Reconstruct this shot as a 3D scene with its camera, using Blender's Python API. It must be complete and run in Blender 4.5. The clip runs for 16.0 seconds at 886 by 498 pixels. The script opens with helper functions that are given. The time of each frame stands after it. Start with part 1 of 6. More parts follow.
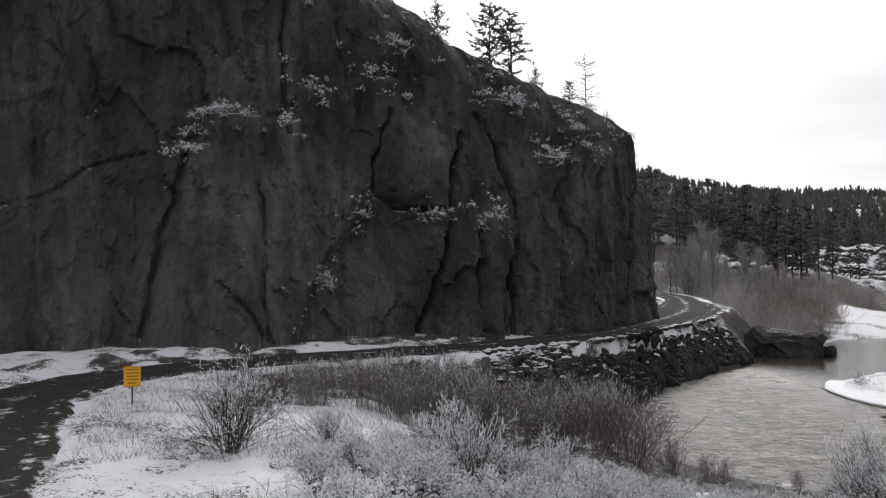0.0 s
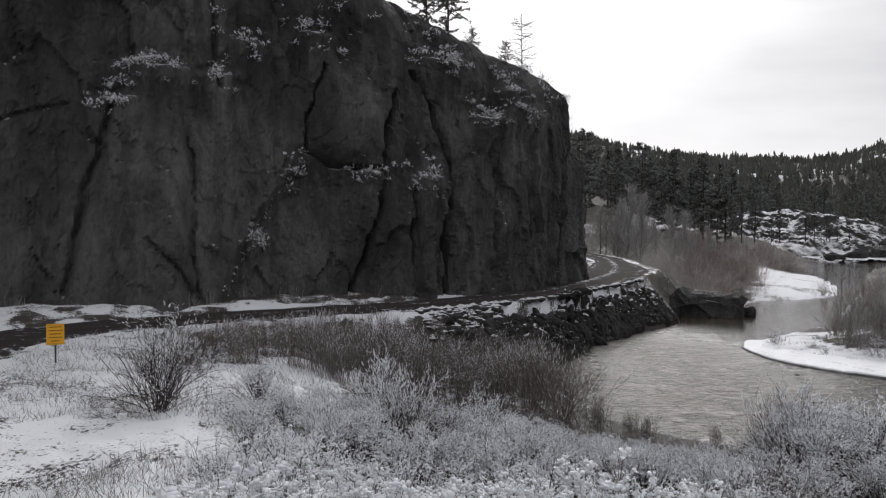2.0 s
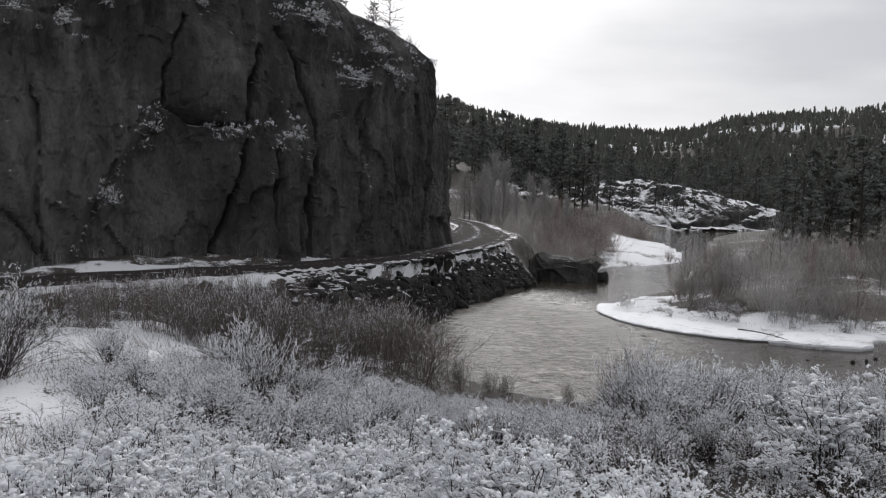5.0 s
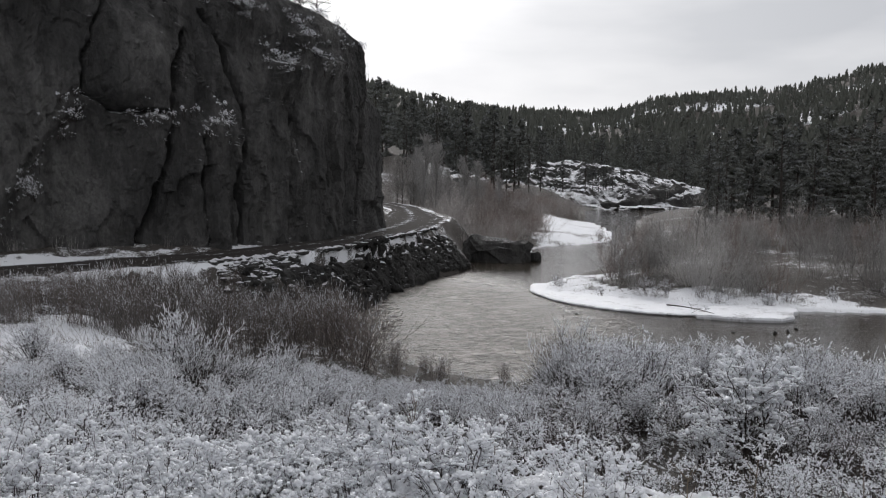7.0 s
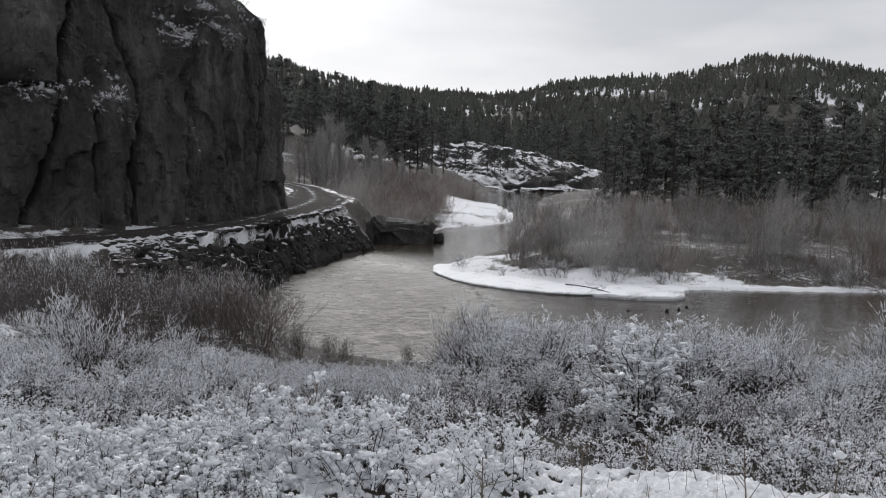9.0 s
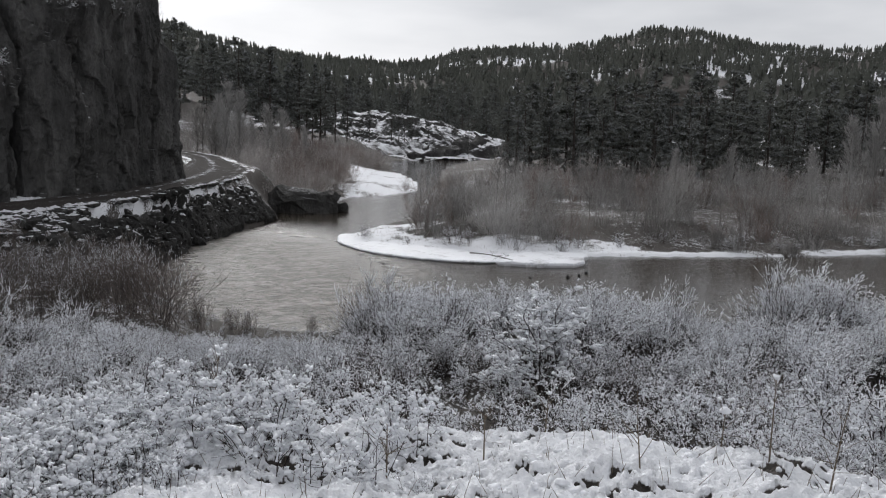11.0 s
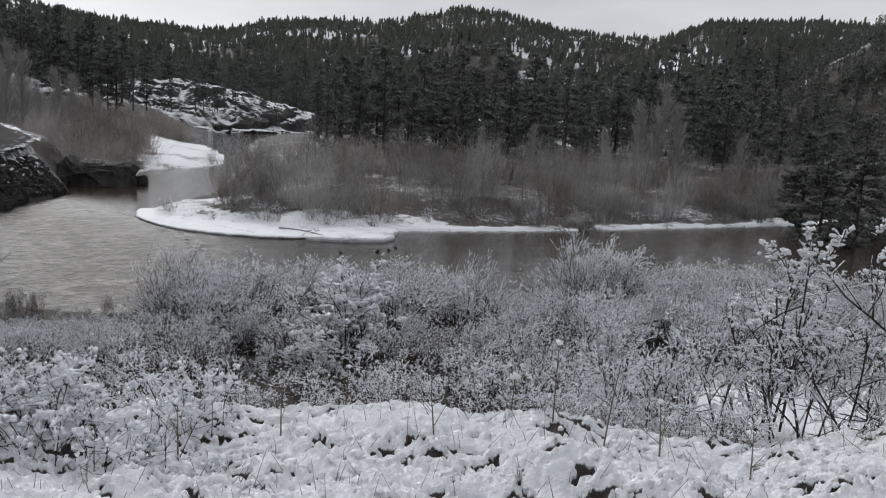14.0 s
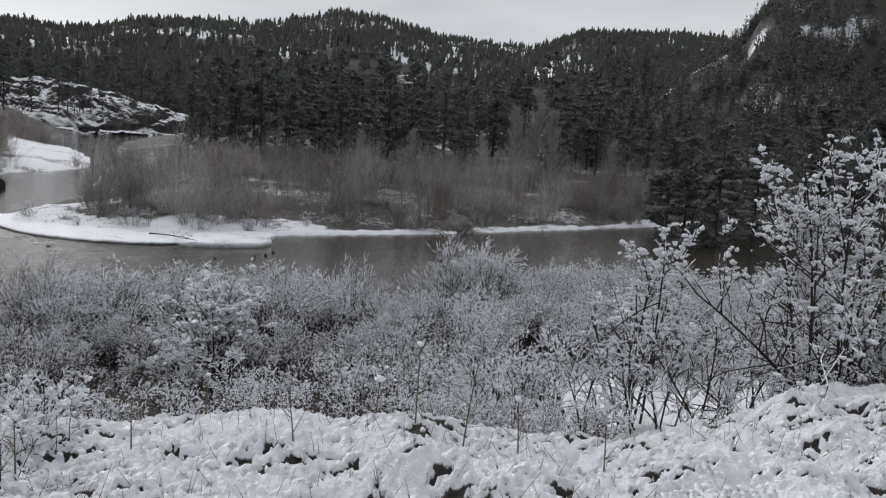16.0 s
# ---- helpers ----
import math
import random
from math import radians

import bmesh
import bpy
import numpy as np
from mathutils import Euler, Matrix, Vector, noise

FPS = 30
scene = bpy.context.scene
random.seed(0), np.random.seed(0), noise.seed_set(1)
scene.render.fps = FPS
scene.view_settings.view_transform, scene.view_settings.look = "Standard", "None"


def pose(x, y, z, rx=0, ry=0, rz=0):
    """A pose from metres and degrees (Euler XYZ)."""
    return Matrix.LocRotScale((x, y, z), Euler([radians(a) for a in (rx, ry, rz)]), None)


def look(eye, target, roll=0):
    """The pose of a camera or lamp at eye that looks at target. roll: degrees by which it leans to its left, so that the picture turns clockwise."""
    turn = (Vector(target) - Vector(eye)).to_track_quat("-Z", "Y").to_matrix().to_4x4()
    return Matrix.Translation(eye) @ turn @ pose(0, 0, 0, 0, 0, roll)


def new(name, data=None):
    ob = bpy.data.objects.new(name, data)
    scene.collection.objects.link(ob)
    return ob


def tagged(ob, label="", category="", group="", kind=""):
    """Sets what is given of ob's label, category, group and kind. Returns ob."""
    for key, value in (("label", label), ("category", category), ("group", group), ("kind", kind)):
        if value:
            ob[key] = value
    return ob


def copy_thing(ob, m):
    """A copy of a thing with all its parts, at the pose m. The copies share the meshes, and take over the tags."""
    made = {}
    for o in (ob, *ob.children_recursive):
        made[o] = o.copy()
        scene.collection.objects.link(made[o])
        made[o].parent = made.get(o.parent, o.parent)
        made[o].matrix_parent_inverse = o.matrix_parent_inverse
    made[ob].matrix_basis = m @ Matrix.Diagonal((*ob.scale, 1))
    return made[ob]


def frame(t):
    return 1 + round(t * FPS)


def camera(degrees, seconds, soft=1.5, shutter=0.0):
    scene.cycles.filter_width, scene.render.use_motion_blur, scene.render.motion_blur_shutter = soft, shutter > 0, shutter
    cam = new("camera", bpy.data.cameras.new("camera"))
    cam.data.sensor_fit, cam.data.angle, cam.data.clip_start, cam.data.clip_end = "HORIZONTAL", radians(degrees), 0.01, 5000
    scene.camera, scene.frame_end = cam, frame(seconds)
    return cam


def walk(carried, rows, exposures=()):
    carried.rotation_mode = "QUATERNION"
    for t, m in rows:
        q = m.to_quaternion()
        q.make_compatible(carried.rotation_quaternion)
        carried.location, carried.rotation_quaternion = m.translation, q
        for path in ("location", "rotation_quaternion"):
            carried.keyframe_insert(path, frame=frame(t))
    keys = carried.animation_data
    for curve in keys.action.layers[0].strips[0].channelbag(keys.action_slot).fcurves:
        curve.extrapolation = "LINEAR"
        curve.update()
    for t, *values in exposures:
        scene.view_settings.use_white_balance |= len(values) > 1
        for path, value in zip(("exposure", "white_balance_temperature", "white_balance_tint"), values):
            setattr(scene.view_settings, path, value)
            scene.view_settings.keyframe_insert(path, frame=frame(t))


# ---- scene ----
# ---- camera ----
cam = camera(56.0, 16.0, soft=1.15)
PATH = [
    (0.0, pose(-0.103, 0.103, 7.0, 91.00, 0.50, -0.00)),
    (0.5, pose(-0.103, 0.103, 7.0, 90.40, 0.29, -0.94)),
    (1.0, pose(-0.101, 0.101, 7.0, 89.58, 0.23, -1.32)),
    (1.5, pose(-0.099, 0.099, 7.0, 88.84, 0.03, -3.38)),
    (2.0, pose(-0.098, 0.098, 7.0, 88.20, -0.28, -4.53)),
    (2.5, pose(-0.096, 0.096, 7.0, 88.01, -0.62, -5.40)),
    (3.0, pose(-0.094, 0.094, 7.0, 87.52, -0.71, -6.71)),
    (3.5, pose(-0.092, 0.092, 7.0, 87.21, -0.83, -8.04)),
    (4.0, pose(-0.090, 0.090, 7.0, 86.43, -1.17, -9.91)),
    (6.5, pose(-0.083, 0.083, 7.0, 85.32, -1.15, -17.60)),
    (7.0, pose(-0.083, 0.083, 7.0, 84.80, -0.64, -18.37)),
    (7.5, pose(-0.083, 0.083, 7.0, 84.58, -0.79, -20.51)),
    (8.0, pose(-0.081, 0.081, 7.0, 84.21, -1.02, -22.26)),
    (10.5, pose(-0.064, 0.064, 7.0, 82.29, -1.44, -29.62)),
    (11.0, pose(-0.062, 0.062, 7.0, 81.65, -1.50, -31.52)),
    (11.5, pose(-0.042, 0.042, 7.0, 81.83, -1.53, -33.20)),
    (12.0, pose(-0.026, 0.026, 7.0, 81.96, -1.74, -35.48)),
    (12.5, pose(-0.014, 0.014, 7.0, 81.35, -1.62, -37.41)),
    (13.0, pose(-0.006, 0.006, 7.0, 80.85, -1.64, -39.65)),
    (13.5, pose(0.000, 0.000, 7.0, 80.80, -2.43, -42.19)),
    (14.0, pose(0.001, -0.001, 7.0, 80.46, -3.22, -44.30)),
    (14.5, pose(0.013, -0.013, 7.0, 80.56, -4.02, -46.34)),
    (15.0, pose(0.034, -0.034, 7.0, 80.91, -4.33, -48.71)),
    (15.5, pose(0.064, -0.064, 7.0, 81.14, -4.09, -50.59)),
    (16.0, pose(0.095, -0.095, 7.0, 81.21, -3.84, -52.42)),
]
walk(cam, PATH, exposures=[(0.0, 0.53, 6500, 11), (0.6, 0.42, 6500, 11), (8.0, 0.41, 6420, 10), (11.0, 0.42, 6380, 9.7), (13.0, 0.34, 6340, 9.5), (16.0, 0.30, 6300, 9)])

# ---- light: overcast winter sky, the sun behind cloud over the cliff's end ----
SUN_BEARING, SUN_HEIGHT = 13.0, 32.0


def heading(bearing, height=0.0):
    b, h = radians(bearing), radians(height)
    return Vector((math.sin(b) * math.cos(h), math.cos(b) * math.cos(h), math.sin(h)))


def make_world():
    w = bpy.data.worlds.new("overcast_sky")
    scene.world = w
    w.use_nodes = True
    nt = w.node_tree
    nt.nodes.clear()
    N, L = nt.nodes.new, nt.links.new
    out, bg = N("ShaderNodeOutputWorld"), N("ShaderNodeBackground")
    bg.inputs["Strength"].default_value = 0.1
    sky = N("ShaderNodeTexSky")
    sky.sky_type, sky.sun_disc = "NISHITA", False
    sky.sun_elevation, sky.sun_rotation = radians(SUN_HEIGHT), radians(SUN_BEARING)
    sky.air_density, sky.dust_density = 1.0, 3.0
    grey = N("ShaderNodeHueSaturation")
    grey.inputs["Saturation"].default_value = 0.15
    L(sky.outputs["Color"], grey.inputs["Color"])
    co = N("ShaderNodeTexCoord")
    # cloud deck, stretched flat
    mp = N("ShaderNodeMapping")
    mp.inputs["Scale"].default_value = (1.3, 1.3, 5.5)
    L(co.outputs["Generated"], mp.inputs["Vector"])
    n1 = N("ShaderNodeTexNoise")
    n1.inputs["Scale"].default_value, n1.inputs["Detail"].default_value, n1.inputs["Roughness"].default_value = 1.7, 5.0, 0.5
    L(mp.outputs["Vector"], n1.inputs["Vector"])
    ramp = N("ShaderNodeValToRGB")
    ramp.color_ramp.elements[0].position, ramp.color_ramp.elements[0].color = 0.30, (3.75, 3.85, 4.1, 1)
    ramp.color_ramp.elements[1].position, ramp.color_ramp.elements[1].color = 0.68, (6.4, 6.35, 6.45, 1)
    L(n1.outputs["Fac"], ramp.inputs["Fac"])
    # thin cloud glowing round the sun
    dot = N("ShaderNodeVectorMath")
    dot.operation = "DOT_PRODUCT"
    dot.inputs[1].default_value = heading(SUN_BEARING, SUN_HEIGHT)
    L(co.outputs["Generated"], dot.inputs[0])
    gl = N("ShaderNodeMapRange")
    gl.inputs["From Min"].default_value, gl.inputs["From Max"].default_value = 0.84, 1.0
    L(dot.outputs["Value"], gl.inputs["Value"])
    steep = N("ShaderNodeMath")
    steep.operation = "POWER"
    steep.inputs[1].default_value = 8.0
    L(gl.outputs["Result"], steep.inputs[0])
    veil = N("ShaderNodeMath")
    veil.operation = "MULTIPLY_ADD"
    veil.inputs[1].default_value, veil.inputs[2].default_value = 95.0, 10.0
    L(n1.outputs["Fac"], veil.inputs[0])
    glow = N("ShaderNodeMath")
    glow.operation = "MULTIPLY"
    L(steep.outputs["Value"], glow.inputs[0])
    L(veil.outputs["Value"], glow.inputs[1])
    mix = N("ShaderNodeMix")
    mix.data_type = "RGBA"
    mix.inputs["Factor"].default_value = 0.88
    L(grey.outputs["Color"], mix.inputs["A"])
    L(ramp.outputs["Color"], mix.inputs["B"])
    add = N("ShaderNodeVectorMath")
    add.operation = "ADD"
    L(mix.outputs["Result"], add.inputs[0])
    L(glow.outputs["Value"], add.inputs[1])
    L(add.outputs["Vector"], bg.inputs["Color"])
    L(bg.outputs["Background"], out.inputs["Surface"])


make_world()
sun = new("sun", bpy.data.lights.new("sun", "SUN"))
sun.data.energy, sun.data.angle, sun.data.color = 0.6, radians(25), (1.0, 0.96, 0.91)
sun.matrix_world = look(heading(SUN_BEARING, SUN_HEIGHT) * 300, (0, 0, 0))


# ---- materials ----
class Mat:
    """A small wrapper round a node material with one principled shader."""

    def __init__(self, name, rough=0.8, spec=0.3):
        self.m = bpy.data.materials.new(name)
        self.m.use_nodes = True
        self.nt = self.m.node_tree
        self.b = self.nt.nodes["Principled BSDF"]
        self.b.inputs["Roughness"].default_value = rough
        self.b.inputs["Specular IOR Level"].default_value = spec
        self.geo = self.nt.nodes.new("ShaderNodeNewGeometry")
        self.co = self.nt.nodes.new("ShaderNodeTexCoord")

    def link(self, a, b):
        self.nt.links.new(a, b)

    def vec(self, scale=(1, 1, 1), local=False):
        mp = self.nt.nodes.new("ShaderNodeMapping")
        mp.inputs["Scale"].default_value = scale
        self.link(self.co.outputs["Object"] if local else self.geo.outputs["Position"], mp.inputs["Vector"])
        return mp.outputs["Vector"]

    def noise(self, scale, detail=4.0, rough=0.55, stretch=(1, 1, 1), local=False, distort=0.0):
        n = self.nt.nodes.new("ShaderNodeTexNoise")
        n.inputs["Scale"].default_value, n.inputs["Detail"].default_value = scale, detail
        n.inputs["Roughness"].default_value, n.inputs["Distortion"].default_value = rough, distort
        self.link(self.vec(stretch, local), n.inputs["Vector"])
        return n.outputs["Fac"]

    def voronoi(self, scale, stretch=(1, 1, 1), feature="F1"):
        n = self.nt.nodes.new("ShaderNodeTexVoronoi")
        n.feature = feature
        n.inputs["Scale"].default_value = scale
        self.link(self.vec(stretch), n.inputs["Vector"])
        return n.outputs["Distance"]

    def ramp(self, fac, *stops):
        r = self.nt.nodes.new("ShaderNodeValToRGB")
        while len(r.color_ramp.elements) < len(stops):
            r.color_ramp.elements.new(0.5)
        for e, (p, c) in zip(r.color_ramp.elements, stops):
            e.position = p
            e.color = (c, c, c, 1) if isinstance(c, (int, float)) else (*c, 1)
        self.link(fac, r.inputs["Fac"])
        return r.outputs["Color"]

    def mix(self, fac, a, b, mode="MIX"):
        n = self.nt.nodes.new("ShaderNodeMix")
        n.data_type, n.blend_type = "RGBA", mode
        for key, v in (("Factor", fac), ("A", a), ("B", b)):
            s = n.inputs[key]
            if isinstance(v, (int, float)):
                s.default_value = v if key == "Factor" else (v, v, v, 1)
            elif isinstance(v, tuple):
                s.default_value = (*v, 1)
            else:
                self.link(v, s)
        return n.outputs["Result"]

    def math(self, op, a, b=0.0, clamp=False):
        n = self.nt.nodes.new("ShaderNodeMath")
        n.operation, n.use_clamp = op, clamp
        for s, v in zip(n.inputs, (a, b)):
            if isinstance(v, (int, float)):
                s.default_value = v
            else:
                self.link(v, s)
        return n.outputs["Value"]

    def up(self):
        s = self.nt.nodes.new("ShaderNodeSeparateXYZ")
        self.link(self.geo.outputs["Normal"], s.inputs["Vector"])
        return s.outputs["Z"]

    def attr(self, name):
        n = self.nt.nodes.new("ShaderNodeAttribute")
        n.attribute_name = name
        return n.outputs["Fac"]

    def rand(self):
        return self.nt.nodes.new("ShaderNodeObjectInfo").outputs["Random"]

    def island(self):
        return self.geo.outputs["Random Per Island"]

    def color(self, c):
        if isinstance(c, tuple):
            self.b.inputs["Base Color"].default_value = (*c, 1)
        else:
            self.link(c, self.b.inputs["Base Color"])
        return self

    def bump(self, h, strength=0.5, dist=0.05):
        n = self.nt.nodes.new("ShaderNodeBump")
        n.inputs["Strength"].default_value, n.inputs["Distance"].default_value = strength, dist
        self.link(h, n.inputs["Height"])
        self.link(n.outputs["Normal"], self.b.inputs["Normal"])
        return self


SNOW_A, SNOW_B = (0.84, 0.85, 0.88), (0.73, 0.745, 0.78)


def mat_ground():
    k = Mat("snowy_ground", 0.75, 0.25)
    snow = k.mix(k.noise(0.6, 5), SNOW_B, SNOW_A)
    grass = k.mix(k.noise(9, 4), (0.020, 0.018, 0.017), (0.095, 0.083, 0.073))
    fine = k.noise(14, 5, 0.65)
    mid = k.noise(2.2, 4, 0.6)
    hole = k.math("ADD", k.math("MULTIPLY", fine, 0.6), k.math("MULTIPLY", mid, 0.4))
    # the more litter, the more often stalks and soil show through
    need = k.math("SUBTRACT", 0.76, k.math("MULTIPLY", k.attr("litter"), 0.36))
    bare = k.math("MULTIPLY", k.math("SUBTRACT", hole, need), 14.0, True)
    pit = k.math("MULTIPLY", k.math("SUBTRACT", k.math("ADD", k.attr("pit"), k.math("MULTIPLY", k.math("SUBTRACT", k.noise(22, 3), 0.5), 0.7)), 0.38), 5.0, True)
    bare = k.math("MAXIMUM", bare, pit)
    k.color(k.mix(bare, snow, grass))
    return k.bump(k.math("ADD", fine, k.noise(45, 3)), 0.6, 0.05).m


def mat_rock(name="cliff_rock", patch=1.1, dark=(0.026, 0.026, 0.0265), light=(0.185, 0.181, 0.176), snow_from=0.90, local=False):
    k = Mat(name, 0.85, 0.2)
    big = k.noise(0.16, 5, 0.6, (1, 1, 0.45), local)
    streak = k.noise(0.8, 5, 0.6, (1, 1, 0.16), local, 0.6)
    fine = k.noise(7, 6, 0.7, (1, 1, 0.6), local)
    v = k.math("ADD", k.math("ADD", k.math("MULTIPLY", big, 0.45), k.math("MULTIPLY", streak, 0.35)), k.math("MULTIPLY", fine, 0.2))
    rock = k.ramp(v, (0.38, dark), (0.5, tuple((a * 0.72 + b * 0.28) for a, b in zip(dark, light))), (0.64, light))
    pale = k.math("MULTIPLY", k.attr("pale"), k.math("MULTIPLY", k.math("SUBTRACT", k.noise(0.55, 6, 0.65, (1, 1, 0.5), local), 0.40), 4.0, True))
    rock = k.mix(pale, rock, (0.130, 0.127, 0.123))
    lich = k.ramp(k.noise(1.6, 6, 0.7, (1, 1, 1), local), (0.56, 0.0), (0.72, 0.55))
    rock = k.mix(lich, rock, (0.05, 0.049, 0.044))
    snowy = k.math("ADD", k.up(), k.math("MULTIPLY", k.math("SUBTRACT", k.noise(patch, 5, 0.65, (1, 1, 1), local), 0.5), 0.8))
    s = k.math("MULTIPLY", k.math("SUBTRACT", snowy, snow_from), 6.0, True)
    k.color(k.mix(s, rock, SNOW_A))
    return k.bump(k.math("ADD", k.noise(2.6, 7, 0.68, (1, 1, 0.6), local), k.math("MULTIPLY", fine, 0.4)), 1.0, 0.35).m


def mat_road():
    k = Mat("wet_slushy_road", 0.9, 0.05)
    dirt = k.mix(k.noise(1.2, 6), (0.014, 0.012, 0.011), (0.046, 0.040, 0.037))
    grit = k.noise(18, 4, 0.7)
    dirt = k.mix(k.math("MULTIPLY", grit, 0.5), dirt, (0.075, 0.07, 0.068))
    # slush left between and beside the wheel tracks
    across = k.attr("slush")
    slush = k.math("ADD", across, k.math("MULTIPLY", k.math("ADD", k.math("SUBTRACT", k.noise(0.7, 6, 0.75), 0.5), k.math("SUBTRACT", k.noise(3.0, 6, 0.7), 0.5)), 1.5))
    k.color(k.mix(k.math("MULTIPLY", slush, 5.0, True), dirt, (0.55, 0.57, 0.6)))
    return k.bump(k.noise(6, 5, 0.6), 0.5, 0.05).m


def mat_water():
    k = Mat("river_water", 0.08, 0.5)
    k.b.inputs["IOR"].default_value = 1.333
    # broken water: pale riffles lying across the current, the sky's reflected glow painted in with them
    foam_glare = k.math("ADD", k.math("MULTIPLY", k.noise(0.7, 6, 0.7, (0.8, 1.5, 1), False, 1.4), 0.55), k.math("MULTIPLY", k.noise(4.2, 5, 0.65, (0.7, 1.4, 1), False, 0.6), 0.45))
    white = k.math("MULTIPLY", k.math("MULTIPLY", k.math("SUBTRACT", foam_glare, 0.455), 5.0, True), k.attr("rapid"))
    k.color(k.mix(white, (0.044, 0.036, 0.028), (0.50, 0.465, 0.435)))
    k.link(k.math("ADD", k.mix(white, 0.08, 0.36), k.math("MULTIPLY", k.attr("rapid"), 0.36)), k.b.inputs["Roughness"])
    rip = k.noise(1.7, 5, 0.6, (1.0, 1.5, 1), False, 0.9)
    small = k.noise(5.5, 3, 0.5, (1, 1.5, 1))
    rapid = k.attr("rapid")
    h = k.math("ADD", k.math("MULTIPLY", rip, k.math("ADD", 0.20, k.math("MULTIPLY", rapid, 5.0))), k.math("MULTIPLY", small, k.math("ADD", 0.06, k.math("MULTIPLY", rapid, 0.5))))
    return k.bump(h, 0.65, 0.12).m


def mat_snow(name="snow", grain=30):
    k = Mat(name, 0.7, 0.25)
    k.color(k.mix(k.noise(1.4, 4), SNOW_B, SNOW_A))
    k.b.inputs["Subsurface Weight"].default_value = 0.0
    return k.bump(k.noise(grain, 4, 0.6), 0.4, 0.02).m


def mat_ice():
    """Snow-covered ice, scoured grey here and there."""
    k = Mat("snowy_ice", 0.6, 0.3)
    snow = k.mix(k.noise(1.4, 4), SNOW_B, SNOW_A)
    worn = k.math("ADD", k.math("MULTIPLY", k.noise(0.5, 5, 0.6), 0.6), k.math("MULTIPLY", k.noise(4.5, 5, 0.65), 0.4))
    k.color(k.mix(k.math("MULTIPLY", k.math("SUBTRACT", worn, 0.53), 7.0, True), snow, (0.30, 0.30, 0.31)))
    return k.bump(k.noise(6, 5, 0.6), 0.5, 0.06).m


def mat_twig(name, a, b, snow_from, soft=3.0, tone=False):
    """Bark with snow caught on the upper side; tone: each plant has its own shade."""
    k = Mat(name, 0.85, 0.15)
    bark = k.mix(k.math("ADD", k.math("MULTIPLY", k.island(), 0.45), k.math("MULTIPLY", k.attr("tone"), 0.55)) if tone else k.island(), a, b)
    s = k.math("ADD", k.up(), k.math("MULTIPLY", k.math("SUBTRACT", k.noise(3.5, 4, 0.6), 0.5), 1.6))
    k.color(k.mix(k.math("MULTIPLY", k.math("SUBTRACT", s, snow_from), soft, True), bark, SNOW_B))
    return k.m


def mat_needles(name, snow_from=0.45, tone=1.0):
    k = Mat(name, 0.8, 0.15)
    g = k.mix(k.rand(), tuple(v * tone for v in (0.036, 0.040, 0.035)), tuple(v * tone for v in (0.090, 0.094, 0.079)))
    g = k.mix(k.math("MULTIPLY", k.island(), 0.7), g, (0.098, 0.101, 0.088))
    s = k.math("ADD", k.up(), k.math("MULTIPLY", k.math("SUBTRACT", k.noise(1.3, 4, 0.65), 0.5), 1.5))
    k.color(k.mix(k.math("MULTIPLY", k.math("SUBTRACT", s, snow_from), 1.1, True), g, (0.42, 0.43, 0.46)))
    return k.m


def mat_plain(name, c, rough=0.6, spec=0.4, grain=20.0, amount=0.25):
    k = Mat(name, rough, spec)
    k.color(k.mix(k.noise(grain, 4), tuple(v * (1 - amount) for v in c), tuple(min(1, v * (1 + amount)) for v in c)))
    return k.m


M_GROUND, M_CLIFF, M_ROAD, M_WATER, M_SNOW = mat_ground(), mat_rock(), mat_road(), mat_water(), mat_snow()
M_ICE = mat_ice()
M_STONE = mat_rock("bank_stone", 7.0, (0.018, 0.0175, 0.017), (0.11, 0.107, 0.103), 0.98)
M_SNOWY_STONE = mat_rock("snow_dusted_stone", 6.0, (0.022, 0.021, 0.020), (0.13, 0.126, 0.12), 0.62)
M_FAR_ROCK = mat_rock("bluff_rock", 0.30, (0.022, 0.021, 0.021), (0.09, 0.087, 0.083), 0.765)
M_FROST = mat_twig("frosted_twig", (0.016, 0.0135, 0.0125), (0.062, 0.050, 0.046), 1.0)
M_WILLOW = mat_twig("bare_willow_stem", (0.12, 0.114, 0.109), (0.42, 0.403, 0.385), 0.9)
M_STAND = mat_twig("grey_thicket_stem", (0.045, 0.042, 0.040), (0.52, 0.505, 0.49), 0.9, tone=True)
M_STAND_RED = mat_twig("brown_thicket_stem", (0.07, 0.058, 0.053), (0.33, 0.27, 0.245), 0.92, tone=True)
M_DUSK = mat_twig("dark_willow_stem", (0.055, 0.047, 0.043), (0.25, 0.215, 0.198), 0.9)
M_GHOST = mat_twig("grey_frosted_twig", (0.22, 0.214, 0.21), (0.44, 0.43, 0.42), 0.9)
M_BARK = mat_twig("dark_bark", (0.030, 0.026, 0.024), (0.080, 0.068, 0.062), 0.85)
M_LIMB = mat_twig("snow_lined_bark", (0.026, 0.022, 0.021), (0.075, 0.064, 0.058), 0.42, 4.0)
M_BROWN = mat_twig("brown_twig", (0.030, 0.024, 0.022), (0.105, 0.082, 0.074), 0.8)
M_PALE = mat_twig("pale_bark", (0.14, 0.13, 0.12), (0.26, 0.25, 0.24), 1.1)
M_NEEDLE = mat_needles("pine_needles", 0.34, 1.1)
# the far hills' haze is put into the colour: same needles, paler
M_FOREST = mat_needles("far_hazed_needles", 0.40, 1.45)
M_RED = mat_twig("reddish_willow_stem", (0.080, 0.072, 0.068), (0.27, 0.248, 0.235), 0.88)
M_BAY = mat_twig("soft_grey_brush_stem", (0.09, 0.08, 0.076), (0.58, 0.545, 0.525), 0.9, tone=True)
